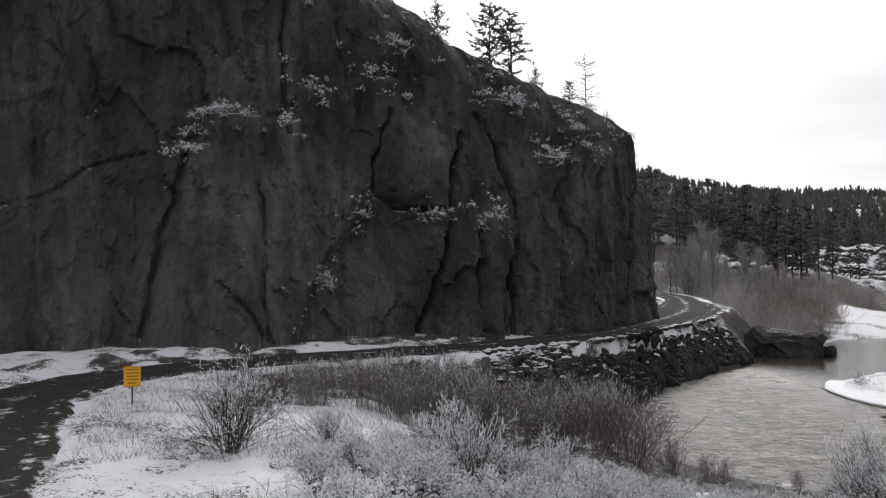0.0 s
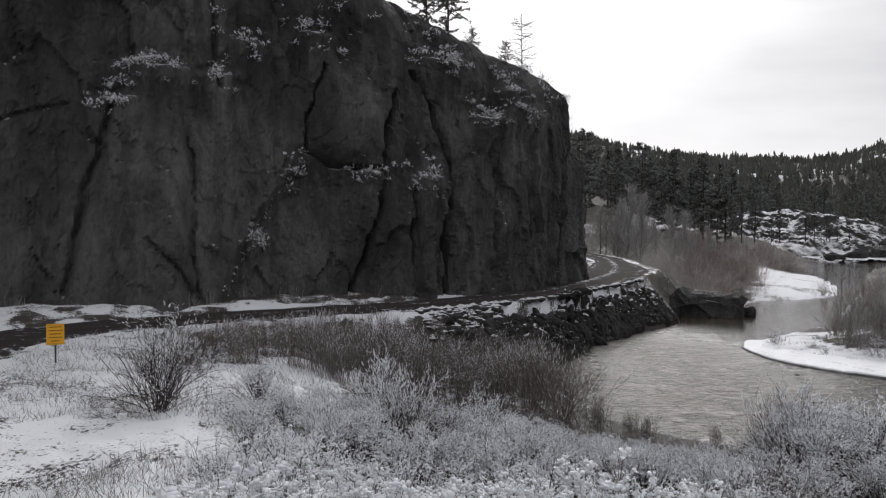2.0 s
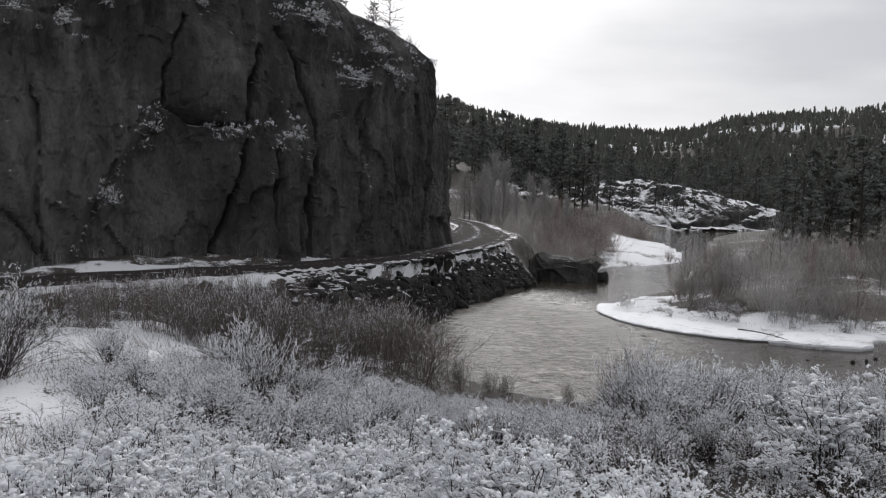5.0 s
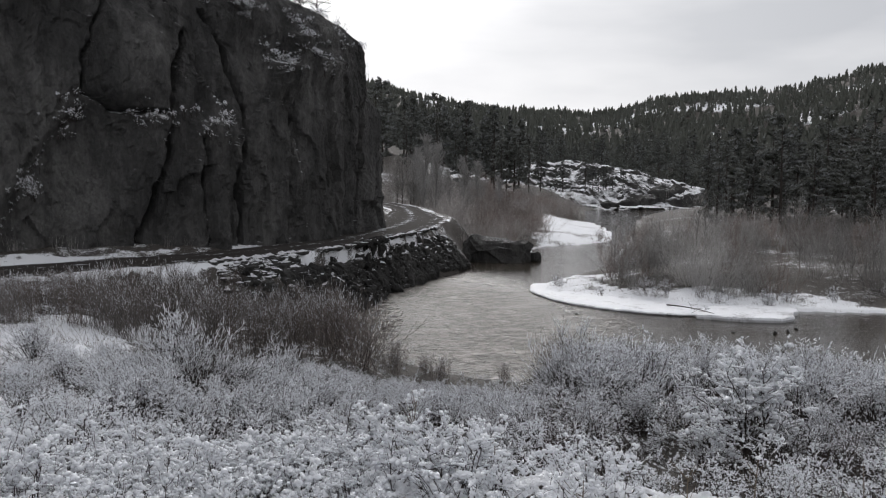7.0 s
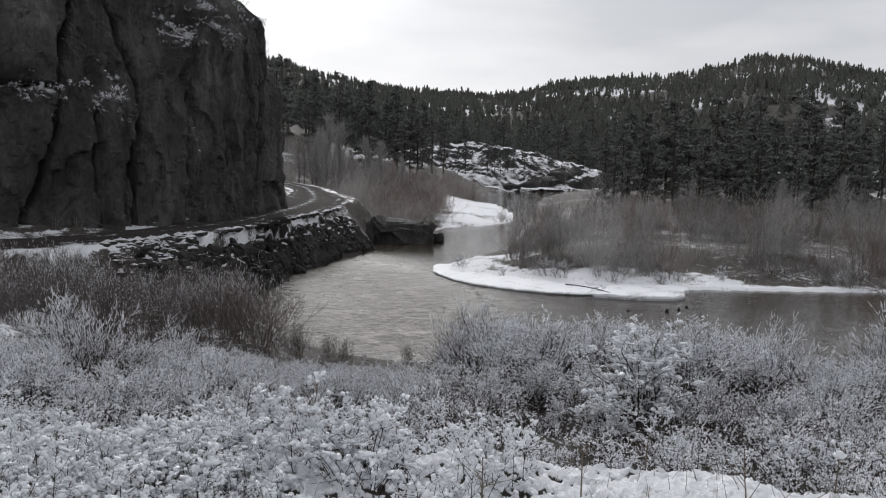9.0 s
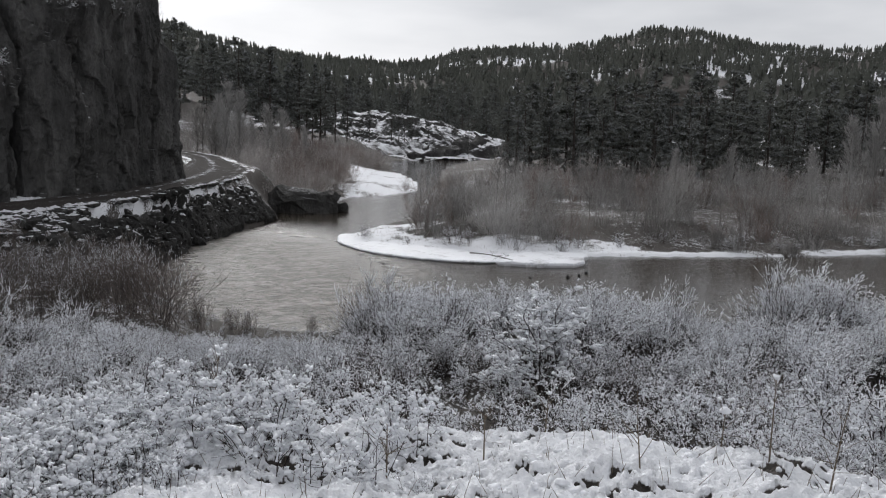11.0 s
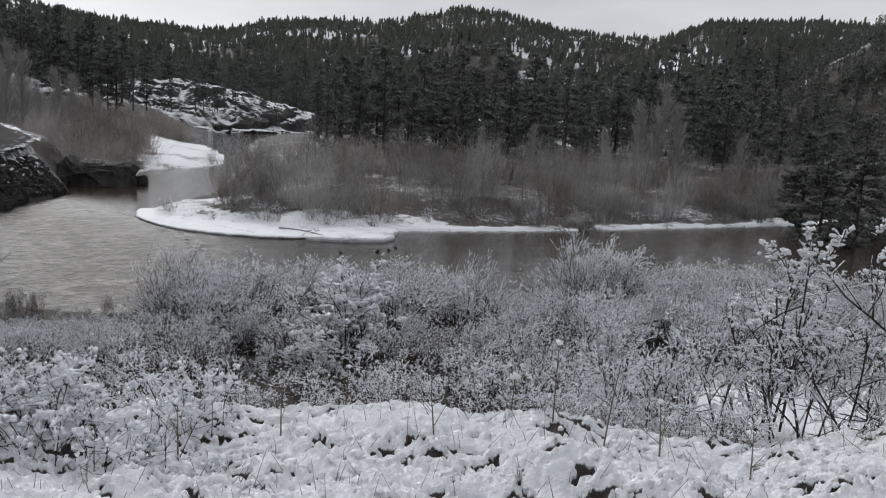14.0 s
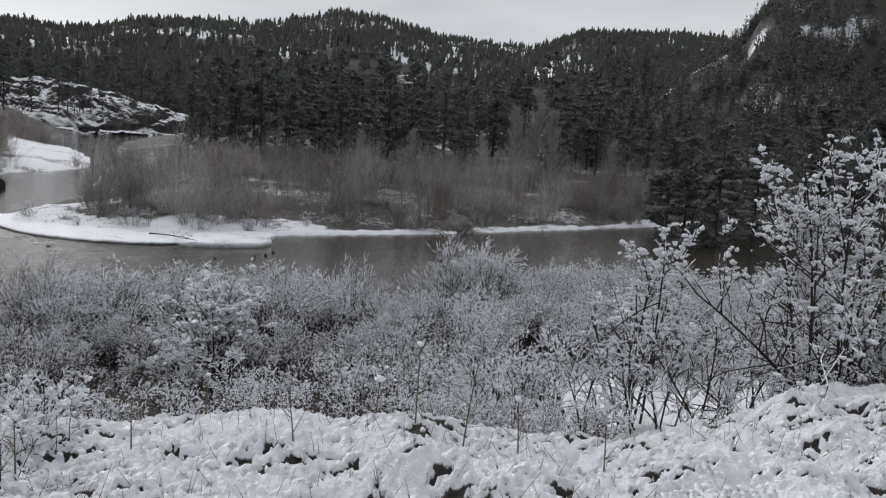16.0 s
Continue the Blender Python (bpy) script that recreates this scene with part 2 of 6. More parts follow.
M_GRASS = mat_twig("dry_grass", (0.10, 0.08, 0.06), (0.20, 0.165, 0.125), 0.7)
M_WHITE_GRASS = mat_twig("snow_laden_grass", (0.10, 0.088, 0.075), (0.22, 0.19, 0.16), -0.1)
M_YELLOW = mat_plain("yellow_sign_paint", (0.72, 0.36, 0.015), 0.45, 0.4, 30, 0.08)
M_INK = mat_plain("sign_ink", (0.26, 0.11, 0.01), 0.6, 0.3)
M_POST = mat_plain("painted_steel_post", (0.03, 0.05, 0.04), 0.5, 0.5)


# ---- numeric helpers ----
def smooth(a, b, x):
    t = np.clip((x - a) / (b - a), 0, 1)
    return t * t * (3 - 2 * t)


def lattice(ix, iy, iz, seed):
    h = (ix.astype(np.int64) * 374761393 + iy.astype(np.int64) * 668265263 + iz.astype(np.int64) * 1274126177 + seed * 974634777) & 0xFFFFFFFF
    h = ((h ^ (h >> 13)) * 1274126177) & 0xFFFFFFFF
    h = ((h ^ (h >> 16)) * 2246822519) & 0xFFFFFFFF
    return ((h ^ (h >> 15)) & 0xFFFFFF) / float(0xFFFFFF)


def vnoise(x, y, z, seed=0):
    """Value noise in -1..1."""
    x, y, z = np.broadcast_arrays(np.asarray(x, float), np.asarray(y, float), np.asarray(z, float))
    fx, fy, fz = np.floor(x), np.floor(y), np.floor(z)
    tx, ty, tz = x - fx, y - fy, z - fz
    tx, ty, tz = (t * t * t * (t * (t * 6 - 15) + 10) for t in (tx, ty, tz))
    r = 0
    for i in (0, 1):
        for j in (0, 1):
            for k in (0, 1):
                wgt = (tx if i else 1 - tx) * (ty if j else 1 - ty) * (tz if k else 1 - tz)
                r = r + wgt * lattice(fx + i, fy + j, fz + k, seed)
    return r * 2 - 1


def fbm(x, y, z, octaves=4, seed=0, gain=0.5):
    s, a, f = 0, 1.0, 1.0
    for o in range(octaves):
        s = s + a * vnoise(np.asarray(x) * f + 17.3 * o, np.asarray(y) * f - 9.1 * o, np.asarray(z) * f + 4.7 * o, seed + o)
        a, f = a * gain, f * 2.03
    return s


def catmull(points, n=12):
    P = np.array(points, float)
    P = np.vstack([2 * P[0] - P[1], P, 2 * P[-1] - P[-2]])
    out = []
    for i in range(1, len(P) - 2):
        a, b, c, d = P[i - 1], P[i], P[i + 1], P[i + 2]
        for t in np.arange(n) / n:
            out.append(0.5 * (2 * b + (c - a) * t + (2 * a - 5 * b + 4 * c - d) * t * t + (3 * b - a - 3 * c + d) * t ** 3))
    out.append(P[-2])
    return np.array(out)


def line_dist(x, y, line):
    """Distance to a polyline, how far along it (metres), and the side (+1 left of travel)."""
    best, along, side = np.full(x.shape, 1e9), np.zeros(x.shape), np.ones(x.shape)
    run = 0.0
    for (ax, ay), (bx, by) in zip(line[:-1], line[1:]):
        dx, dy = bx - ax, by - ay
        ll = max(dx * dx + dy * dy, 1e-9)
        t = np.clip(((x - ax) * dx + (y - ay) * dy) / ll, 0, 1)
        d = np.hypot(x - ax - t * dx, y - ay - t * dy)
        m = d < best
        best = np.where(m, d, best)
        along = np.where(m, run + t * math.sqrt(ll), along)
        side = np.where(m, np.sign(dx * (y - ay) - dy * (x - ax)), side)
        run += math.sqrt(ll)
    return best, along, side


def inside(x, y, poly):
    c = np.zeros(x.shape, bool)
    for (ax, ay), (bx, by) in zip(poly, np.roll(poly, -1, axis=0)):
        m = ((ay > y) != (by > y)) & (x < (bx - ax) * (y - ay) / (by - ay + 1e-12) + ax)
        c ^= m
    return c


def mesh_from(name, verts, faces, mats, smooth_shade=False, mat_index=None, attrs=None):
    me = bpy.data.meshes.new(name)
    verts, faces = np.asarray(verts, np.float32), np.asarray(faces, np.int32)
    k = faces.shape[1]
    me.vertices.add(len(verts))
    me.vertices.foreach_set("co", verts.ravel())
    me.loops.add(faces.size)
    me.loops.foreach_set("vertex_index", faces.ravel())
    me.polygons.add(len(faces))
    me.polygons.foreach_set("loop_start", np.arange(0, faces.size, k, dtype=np.int32))
    for m in mats if isinstance(mats, (list, tuple)) else [mats]:
        me.materials.append(m)
    if mat_index is not None:
        me.polygons.foreach_set("material_index", np.asarray(mat_index, np.int32))
    me.polygons.foreach_set("use_smooth", np.full(len(faces), smooth_shade))
    for key, val in (attrs or {}).items():
        at = me.attributes.new(key, "FLOAT", "POINT")
        at.data.foreach_set("value", np.asarray(val, np.float32))
    me.update(calc_edges=True)
    me.validate()
    return me


def part(name, mesh, parent, label=""):
    ob = new(name, mesh)
    ob.parent = parent
    if label:
        tagged(ob, label)
    return ob


class Soup:
    """Gathers quads and triangles (kept as quads with a doubled corner avoided: all triangles)."""

    def __init__(self):
        self.v, self.f, self.n = [], [], 0

    def add(self, v, tris):
        self.v.append(v)
        self.f.append(tris + self.n)
        self.n += len(v)

    def mesh(self, name, mat, smooth_shade=False):
        return mesh_from(name, np.vstack(self.v), np.vstack(self.f), mat, smooth_shade)


def stems(base, mid, tip, r0, r1, rings=3, sides=3):
    """Many tapered stems, each a bent tube from base by mid to tip. Returns vertices and triangles."""
    base, mid, tip = (np.asarray(a, float) for a in (base, mid, tip))
    n = len(base)
    r0, r1 = np.broadcast_to(r0, n), np.broadcast_to(r1, n)
    d = tip - base
    d /= np.linalg.norm(d, axis=1)[:, None] + 1e-9
    ref = np.where(np.abs(d[:, 2:3]) > 0.9, np.array([[1.0, 0, 0]]), np.array([[0, 0, 1.0]]))
    a = np.cross(d, ref)
    a /= np.linalg.norm(a, axis=1)[:, None] + 1e-9
    b = np.cross(d, a)
    V = np.zeros((n, rings, sides, 3))
    for k in range(rings):
        t = k / (rings - 1)
        p = (1 - t) ** 2 * base + 2 * t * (1 - t) * mid + t * t * tip
        r = r0 * (1 - t) + r1 * t
        for s in range(sides):
            w = 2 * math.pi * s / sides
            V[:, k, s] = p + (r * math.cos(w))[:, None] * a + (r * math.sin(w))[:, None] * b
    idx = np.arange(n * rings * sides).reshape(n, rings, sides)
    q = []
    for k in range(rings - 1):
        for s in range(sides):
            s2 = (s + 1) % sides
            A, B, C, D = idx[:, k, s], idx[:, k, s2], idx[:, k + 1, s2], idx[:, k + 1, s]
            q += [np.stack([A, C, B], 1), np.stack([A, D, C], 1)]
    return V.reshape(-1, 3), np.vstack(q)


def cones(base, tip, r):
    """Many three-sided tufts, each from a ring at its base to a point."""
    base, tip = np.asarray(base, float), np.asarray(tip, float)
    n = len(base)
    d = tip - base
    d /= np.linalg.norm(d, axis=1)[:, None] + 1e-9
    ref = np.where(np.abs(d[:, 2:3]) > 0.9, np.array([[1.0, 0, 0]]), np.array([[0, 0, 1.0]]))
    a = np.cross(d, ref)
    a /= np.linalg.norm(a, axis=1)[:, None] + 1e-9
    b = np.cross(d, a)
    V = np.zeros((n, 4, 3))
    for s in range(3):
        w = 2 * math.pi * s / 3 + 0.5
        V[:, s] = base + (r * math.cos(w))[:, None] * a + (r * math.sin(w))[:, None] * b
    V[:, 3] = tip
    i = np.arange(n)[:, None] * 4
    return V.reshape(-1, 3), np.vstack([i + np.array([[0, 1, 3]]), i + np.array([[1, 2, 3]]), i + np.array([[2, 0, 3]])])


OCTA_V = np.array([(1, 0, 0), (-1, 0, 0), (0, 1, 0), (0, -1, 0), (0, 0, 1), (0, 0, -1)], float)
OCTA_F = np.array([(0, 2, 4), (2, 1, 4), (1, 3, 4), (3, 0, 4), (2, 0, 5), (1, 2, 5), (3, 1, 5), (0, 3, 5)])


def ico_template(level):
    bm = bmesh.new()
    bmesh.ops.create_icosphere(bm, subdivisions=level, radius=1.0)
    bm.verts.ensure_lookup_table()
    v = np.array([x.co[:] for x in bm.verts])
    f = np.array([[x.index for x in y.verts] for y in bm.faces])
    bm.free()
    return v, f


ICO_V, ICO_F = ico_template(1)
ICO2_V, ICO2_F = ico_template(2)
ICO3_V, ICO3_F = ico_template(3)


def blobs(centre, radii, rng, template=None, jitter=0.25, turn=None):
    """Many small uneven lumps. radii: (n, 3)."""
    tv, tf = template or (OCTA_V, OCTA_F)
    n, m = len(centre), len(tv)
    w = rng.uniform(0, 2 * math.pi, n) if turn is None else turn
    c, s = np.cos(w)[:, None], np.sin(w)[:, None]
    t = tv[None] * (1 + rng.uniform(-jitter, jitter, (n, m, 1))) * np.asarray(radii)[:, None, :]
    x, y = t[..., 0] * c - t[..., 1] * s, t[..., 0] * s + t[..., 1] * c
    V = np.stack([x, y, t[..., 2]], -1) + np.asarray(centre)[:, None, :]
    F = tf[None] + (np.arange(n) * m)[:, None, None]
    return V.reshape(-1, 3), F.reshape(-1, 3)

# ---- the plan: shorelines, road and cliff foot ----
NEAR_BANK = [(8.4, 42.5), (7.5, 36), (8, 29), (10.5, 24.5), (15, 21.5), (20, 18.8), (26, 16), (33, 13), (42, 9.5), (52, 6), (66, 1), (90, -8), (150, -30)]
ISLAND_SHORE = [(160, -12), (95, 12), (75, 20), (60, 25.4), (50, 28.3), (41.5, 30.8), (35, 33.4), (30, 35.6), (25, 38.5), (21.8, 41.8), (20.5, 45.2), (24, 49.2),
                (31, 55.5), (38.5, 66), (46, 77), (54, 89), (64, 105), (82, 130), (112, 158), (160, 182), (270, 235)]
BAY_SHORE = [(262, 262), (170, 203), (126, 177), (100, 159), (81, 149), (71, 132.5), (61.5, 115), (57, 102.5), (52.5, 92), (48.6, 84.5), (45, 78.5), (40, 75), (34, 72.8), (30.5, 68),
             (24.5, 65.5), (22.5, 61.2), (21.0, 57.7), (18.6, 54.2), (15.7, 51.1), (11.2, 45.6)]
WATER = np.vstack([catmull(NEAR_BANK, 4), catmull(ISLAND_SHORE, 4), catmull(BAY_SHORE, 4)])
ROAD_LINE = catmull([(-3, -40), (-5.0, -12), (-6.6, 4), (-8.6, 13), (-10.9, 19.5), (-12.6, 24.3), (-12.6, 28.6), (-10.3, 32.4), (-6, 35.6), (-1, 38.5), (4, 41.8),
                     (8.6, 46.6), (12.4, 52.5), (16.3, 60.2), (19.7, 68.2), (23, 80), (26, 95), (26, 112), (20, 130)], 8)
CLIFF_FOOT = catmull([(-60, 14), (-45, 23), (-30, 30.5), (-18, 35.5), (-12.5, 38), (-6.5, 39.8), (0.5, 43), (6.3, 46.5), (10.7, 51), (14.2, 57.1), (16.1, 65), (15.0, 75),
                      (8, 86), (-6, 96)], 12)
ROAD_Z, ROAD_HALF = 3.0, 1.85


def road_half(y):
    """The road is wider round the cliff's end."""
    return ROAD_HALF + 1.0 * smooth(50, 58, y) * (1 - smooth(72, 84, y))


def table(x, *pairs):
    return np.interp(x, [p[0] for p in pairs], [p[1] for p in pairs])


def ridge(az):
    """Height of the far ridge by bearing."""
    return table(az, (-180, 60), (-60, 60), (5, 58), (14, 52), (20, 46), (25, 44), (28, 44), (30.5, 50), (33, 57), (35, 59), (38, 59), (41, 62), (43.4, 68), (45, 74), (47.7, 74), (49.8, 69), (52, 62), (55.7, 58.5),
                 (58.4, 61), (61.2, 71), (64, 72), (67.5, 74), (72, 70), (85, 72), (120, 70), (180, 60))


def cells(x, y, size, seed):
    """Distance to the nearest of scattered points, about one to a square of that size, and that point's own chance."""
    gx, gy = np.floor(x / size), np.floor(y / size)
    best, own = np.full(x.shape, 9.0), np.zeros(x.shape)
    zero = np.zeros(x.shape)
    for i in (-1, 0, 1):
        for j in (-1, 0, 1):
            cx, cy = gx + i, gy + j
            d = np.hypot(x / size - cx - lattice(cx, cy, zero, seed), y / size - cy - lattice(cx, cy, zero, seed + 1))
            m = d < best
            best, own = np.where(m, d, best), np.where(m, lattice(cx, cy, zero, seed + 2), own)
    return best, own


def crust(x, y, r):
    """The near snow: puffs lying on low plants, with dark gaps between. Returns height and gap."""
    h, gap = np.zeros(x.shape), np.zeros(x.shape)
    m = r < 12
    X, Y = x[m] + 0.03 * vnoise(x[m] * 11, y[m] * 11, 0, 47), y[m] + 0.03 * vnoise(x[m] * 11, y[m] * 11, 3, 48)
    a, ca = cells(X, Y * 1.15, 0.074, 301)
    b, cb = cells(X, Y, 0.033, 311)
    patchy = vnoise(X * 0.9, Y * 0.9, 0, 45) * 0.6 + 0.5 * vnoise(X * 2.3, Y * 2.3, 0, 46)
    puff = 0.019 * (0.2 + 1.3 * ca) * np.clip(1 - (a / 0.85) ** 2, 0, 1) + 0.015 * (0.2 + 1.2 * cb) * np.clip(1 - (b / 0.75) ** 2, 0, 1) + 0.014 * fbm(X * 30, Y * 30, 0, 3, 59) + 0.022 * vnoise(X * 4.5, Y * 4.5, 0, 60)
    hole = 0.85 * vnoise((X - Y) * 6.5, (X + Y) * 12.0, 0, 43) + 0.7 * vnoise((X - Y) * 19.0, (X + Y) * 30.0, 0, 44) + 0.6 * (a - 0.45) + 0.85 * patchy
    void = smooth(0.44, 0.62, hole)
    h[m], gap[m] = puff - 0.050 * void + 0.02 * patchy, void
    return h, gap


def stone_gap_shade(x, y, r):
    """Shade painted dark between the bank's stones; crust() gives the near puffs' bare gaps."""
    rip = line_dist(x, y, np.array([(0.6, 33.2), (4.6, 36.2), (9.6, 41), (13.4, 46.8), (17.2, 52.2), (20.2, 57.2)], float))[0]
    kerb = smooth(3.0, 4.0, line_dist(x, y, ROAD_LINE)[0])
    return (kerb * (1 - smooth(1.2, 2.4, rip)) * (0.75 + 0.5 * vnoise(x * 1.1, y * 1.1, 0, 49)))


def land(x, y, fine=True):
    """Height of the ground."""
    x, y = np.asarray(x, float), np.asarray(y, float)
    r, az = np.hypot(x, y), np.degrees(np.arctan2(x, y))
    sd = line_dist(x, y, np.vstack([WATER, WATER[:1]]))[0]
    wet = inside(x, y, WATER)
    flood = 0.12 + 1.0 * smooth(0, 9, sd) + 0.25 * fbm(x * 0.12, y * 0.12, 0, 3, 5) * smooth(1, 10, sd)
    # bluff on which the camera stands, and the meadow beside the road
    rs = r / table(az, (-180, 1), (58, 1), (70, 1.08), (77, 1.28), (84, 1.6), (100, 1.8), (180, 1))
    river_side = table(rs, (0, 5.25), (3.0, 5.2), (4.2, 5.12), (5.4, 4.95), (6.4, 4.48), (8, 3.9), (12, 3.0), (18, 2.0), (25, 1.3), (34, 0.9), (60, 0.8))
    meadow = table(r, (0, 5.25), (4.2, 5.2), (6.5, 4.7), (9, 4.0), (13, 3.35), (18, 3.0), (27, 2.85), (60, 2.8))
    west = 1 - smooth(-9, 5, az)
    hump = 0.22 * np.exp(-((az - 14) / 5.0) ** 2 - ((r - 5.6) / 0.8) ** 2)
    near = river_side * (1 - west) + meadow * west + hump
    near = near - 0.75 * np.exp(-((az - 19) / 5.5) ** 4) * smooth(12, 18, r)
    near = np.maximum(np.minimum(near, 0.1 + 0.42 * sd), 0.12)
    # is this point on the camera's side of the river?
    own = (~inside(x, y, np.vstack([WATER, [(11.2, 45.6), (8.4, 42.5)]]))) & (line_dist(x, y, np.array(NEAR_BANK, float))[0] < line_dist(x, y, np.array(ISLAND_SHORE, float))[0])
    own = own & (line_dist(x, y, np.array(NEAR_BANK, float))[0] < line_dist(x, y, np.array(BAY_SHORE[:14], float))[0])
    z = np.where(own, np.maximum(near, 0.05), flood)
    # far hills
    hill = ridge(az) * smooth(190, 640, r) ** 1.15
    north = table(az, (-20, 0), (8, 14), (12, 15), (14.5, 12), (17, 8.5), (20, 6.0), (26, 3.5), (30, 0)) * smooth(90, 230, r)
    # the spur that comes down to the river, with a step of rock on its crest
    crest_d = 225 + 14 * np.sin(np.radians(az) * 9)
    crest_z = table(az, (58, 0), (62, 6), (64, 12), (66, 17), (68.8, 23), (70.7, 27), (71.7, 29.5), (72.3, 35), (73.6, 39), (76, 42), (80, 46), (90, 50), (110, 50), (125, 0))
    spur = crest_z * np.where(r < crest_d, np.exp(-((r - crest_d) / 46.0) ** 2), np.exp(-((r - crest_d) / 75.0) ** 2))
    rough = smooth(60, 160, r) * (2.2 * fbm(x * 0.02, y * 0.02, 0, 4, 9) + 0.8 * fbm(x * 0.09, y * 0.09, 0, 3, 12))
    far = hill + north + np.where(sd > 0, spur, 0) + np.where(wet, 0, 1) * (rough * smooth(3, 30, sd))
    z = z + np.where(wet, 0, far) * smooth(2, 14, sd)
    # road bench
    rd, along, rside = line_dist(x, y, ROAD_LINE)
    rd = np.maximum(rd - (road_half(y) - ROAD_HALF), 0)
    cut = ROAD_Z + 0.40 * smooth(1.9, 3.8, rd) * np.where(rside > 0, 1, 0) + np.where(rside > 0, 0.12, 0.05) * np.exp(-((rd - 2.3) / 0.35) ** 2)
    reach = np.where(rside > 0, 0.0, smooth(2.4, 2.4 + 3.2, rd))
    bench = cut * (1 - reach) + z * reach
    inner = cut + (np.maximum(z, cut) - cut) * smooth(3.2, 8, rd)
    z = np.where((rd < 9) & (r > 9), np.where(rside > 0, inner, bench), z)
    # the bank under the road's bend slopes down to the water
    z = np.where((rside < 0) & (r > 34) & (r < 75) & (rd > 2.15), np.minimum(z, 0.05 + 1.25 * sd), z)
    z = np.where(wet, -0.25 - 0.16 * np.minimum(sd, 6), z)
    if fine:
        lump = (~wet) * smooth(1.95, 2.6, rd)
        z = z + lump * (0.10 * fbm(x * 0.8, y * 0.8, 0, 3, 31) * smooth(0, 3, sd))
        close = lump * (1 - smooth(9, 30, r))
        z = z + close * (0.07 * fbm(x * 2.0, y * 2.0, 0, 3, 37))
    return z


GRID = {}


def land_at(x, y):
    """Height of the ground's mesh at one spot."""
    r, a = math.hypot(x, y), math.degrees(math.atan2(x, y))
    i = int(np.clip(np.searchsorted(GRID["r"], r) - 1, 0, len(GRID["r"]) - 2))
    j = int(np.clip(np.searchsorted(GRID["az"], a) - 1, 0, len(GRID["az"]) - 2))
    s = (r - GRID["r"][i]) / (GRID["r"][i + 1] - GRID["r"][i])
    t = (a - GRID["az"][j]) / (GRID["az"][j + 1] - GRID["az"][j])
    z = GRID["z"]
    return float((z[i, j] * (1 - t) + z[i, j + 1] * t) * (1 - s) + (z[i + 1, j] * (1 - t) + z[i + 1, j + 1] * t) * s)


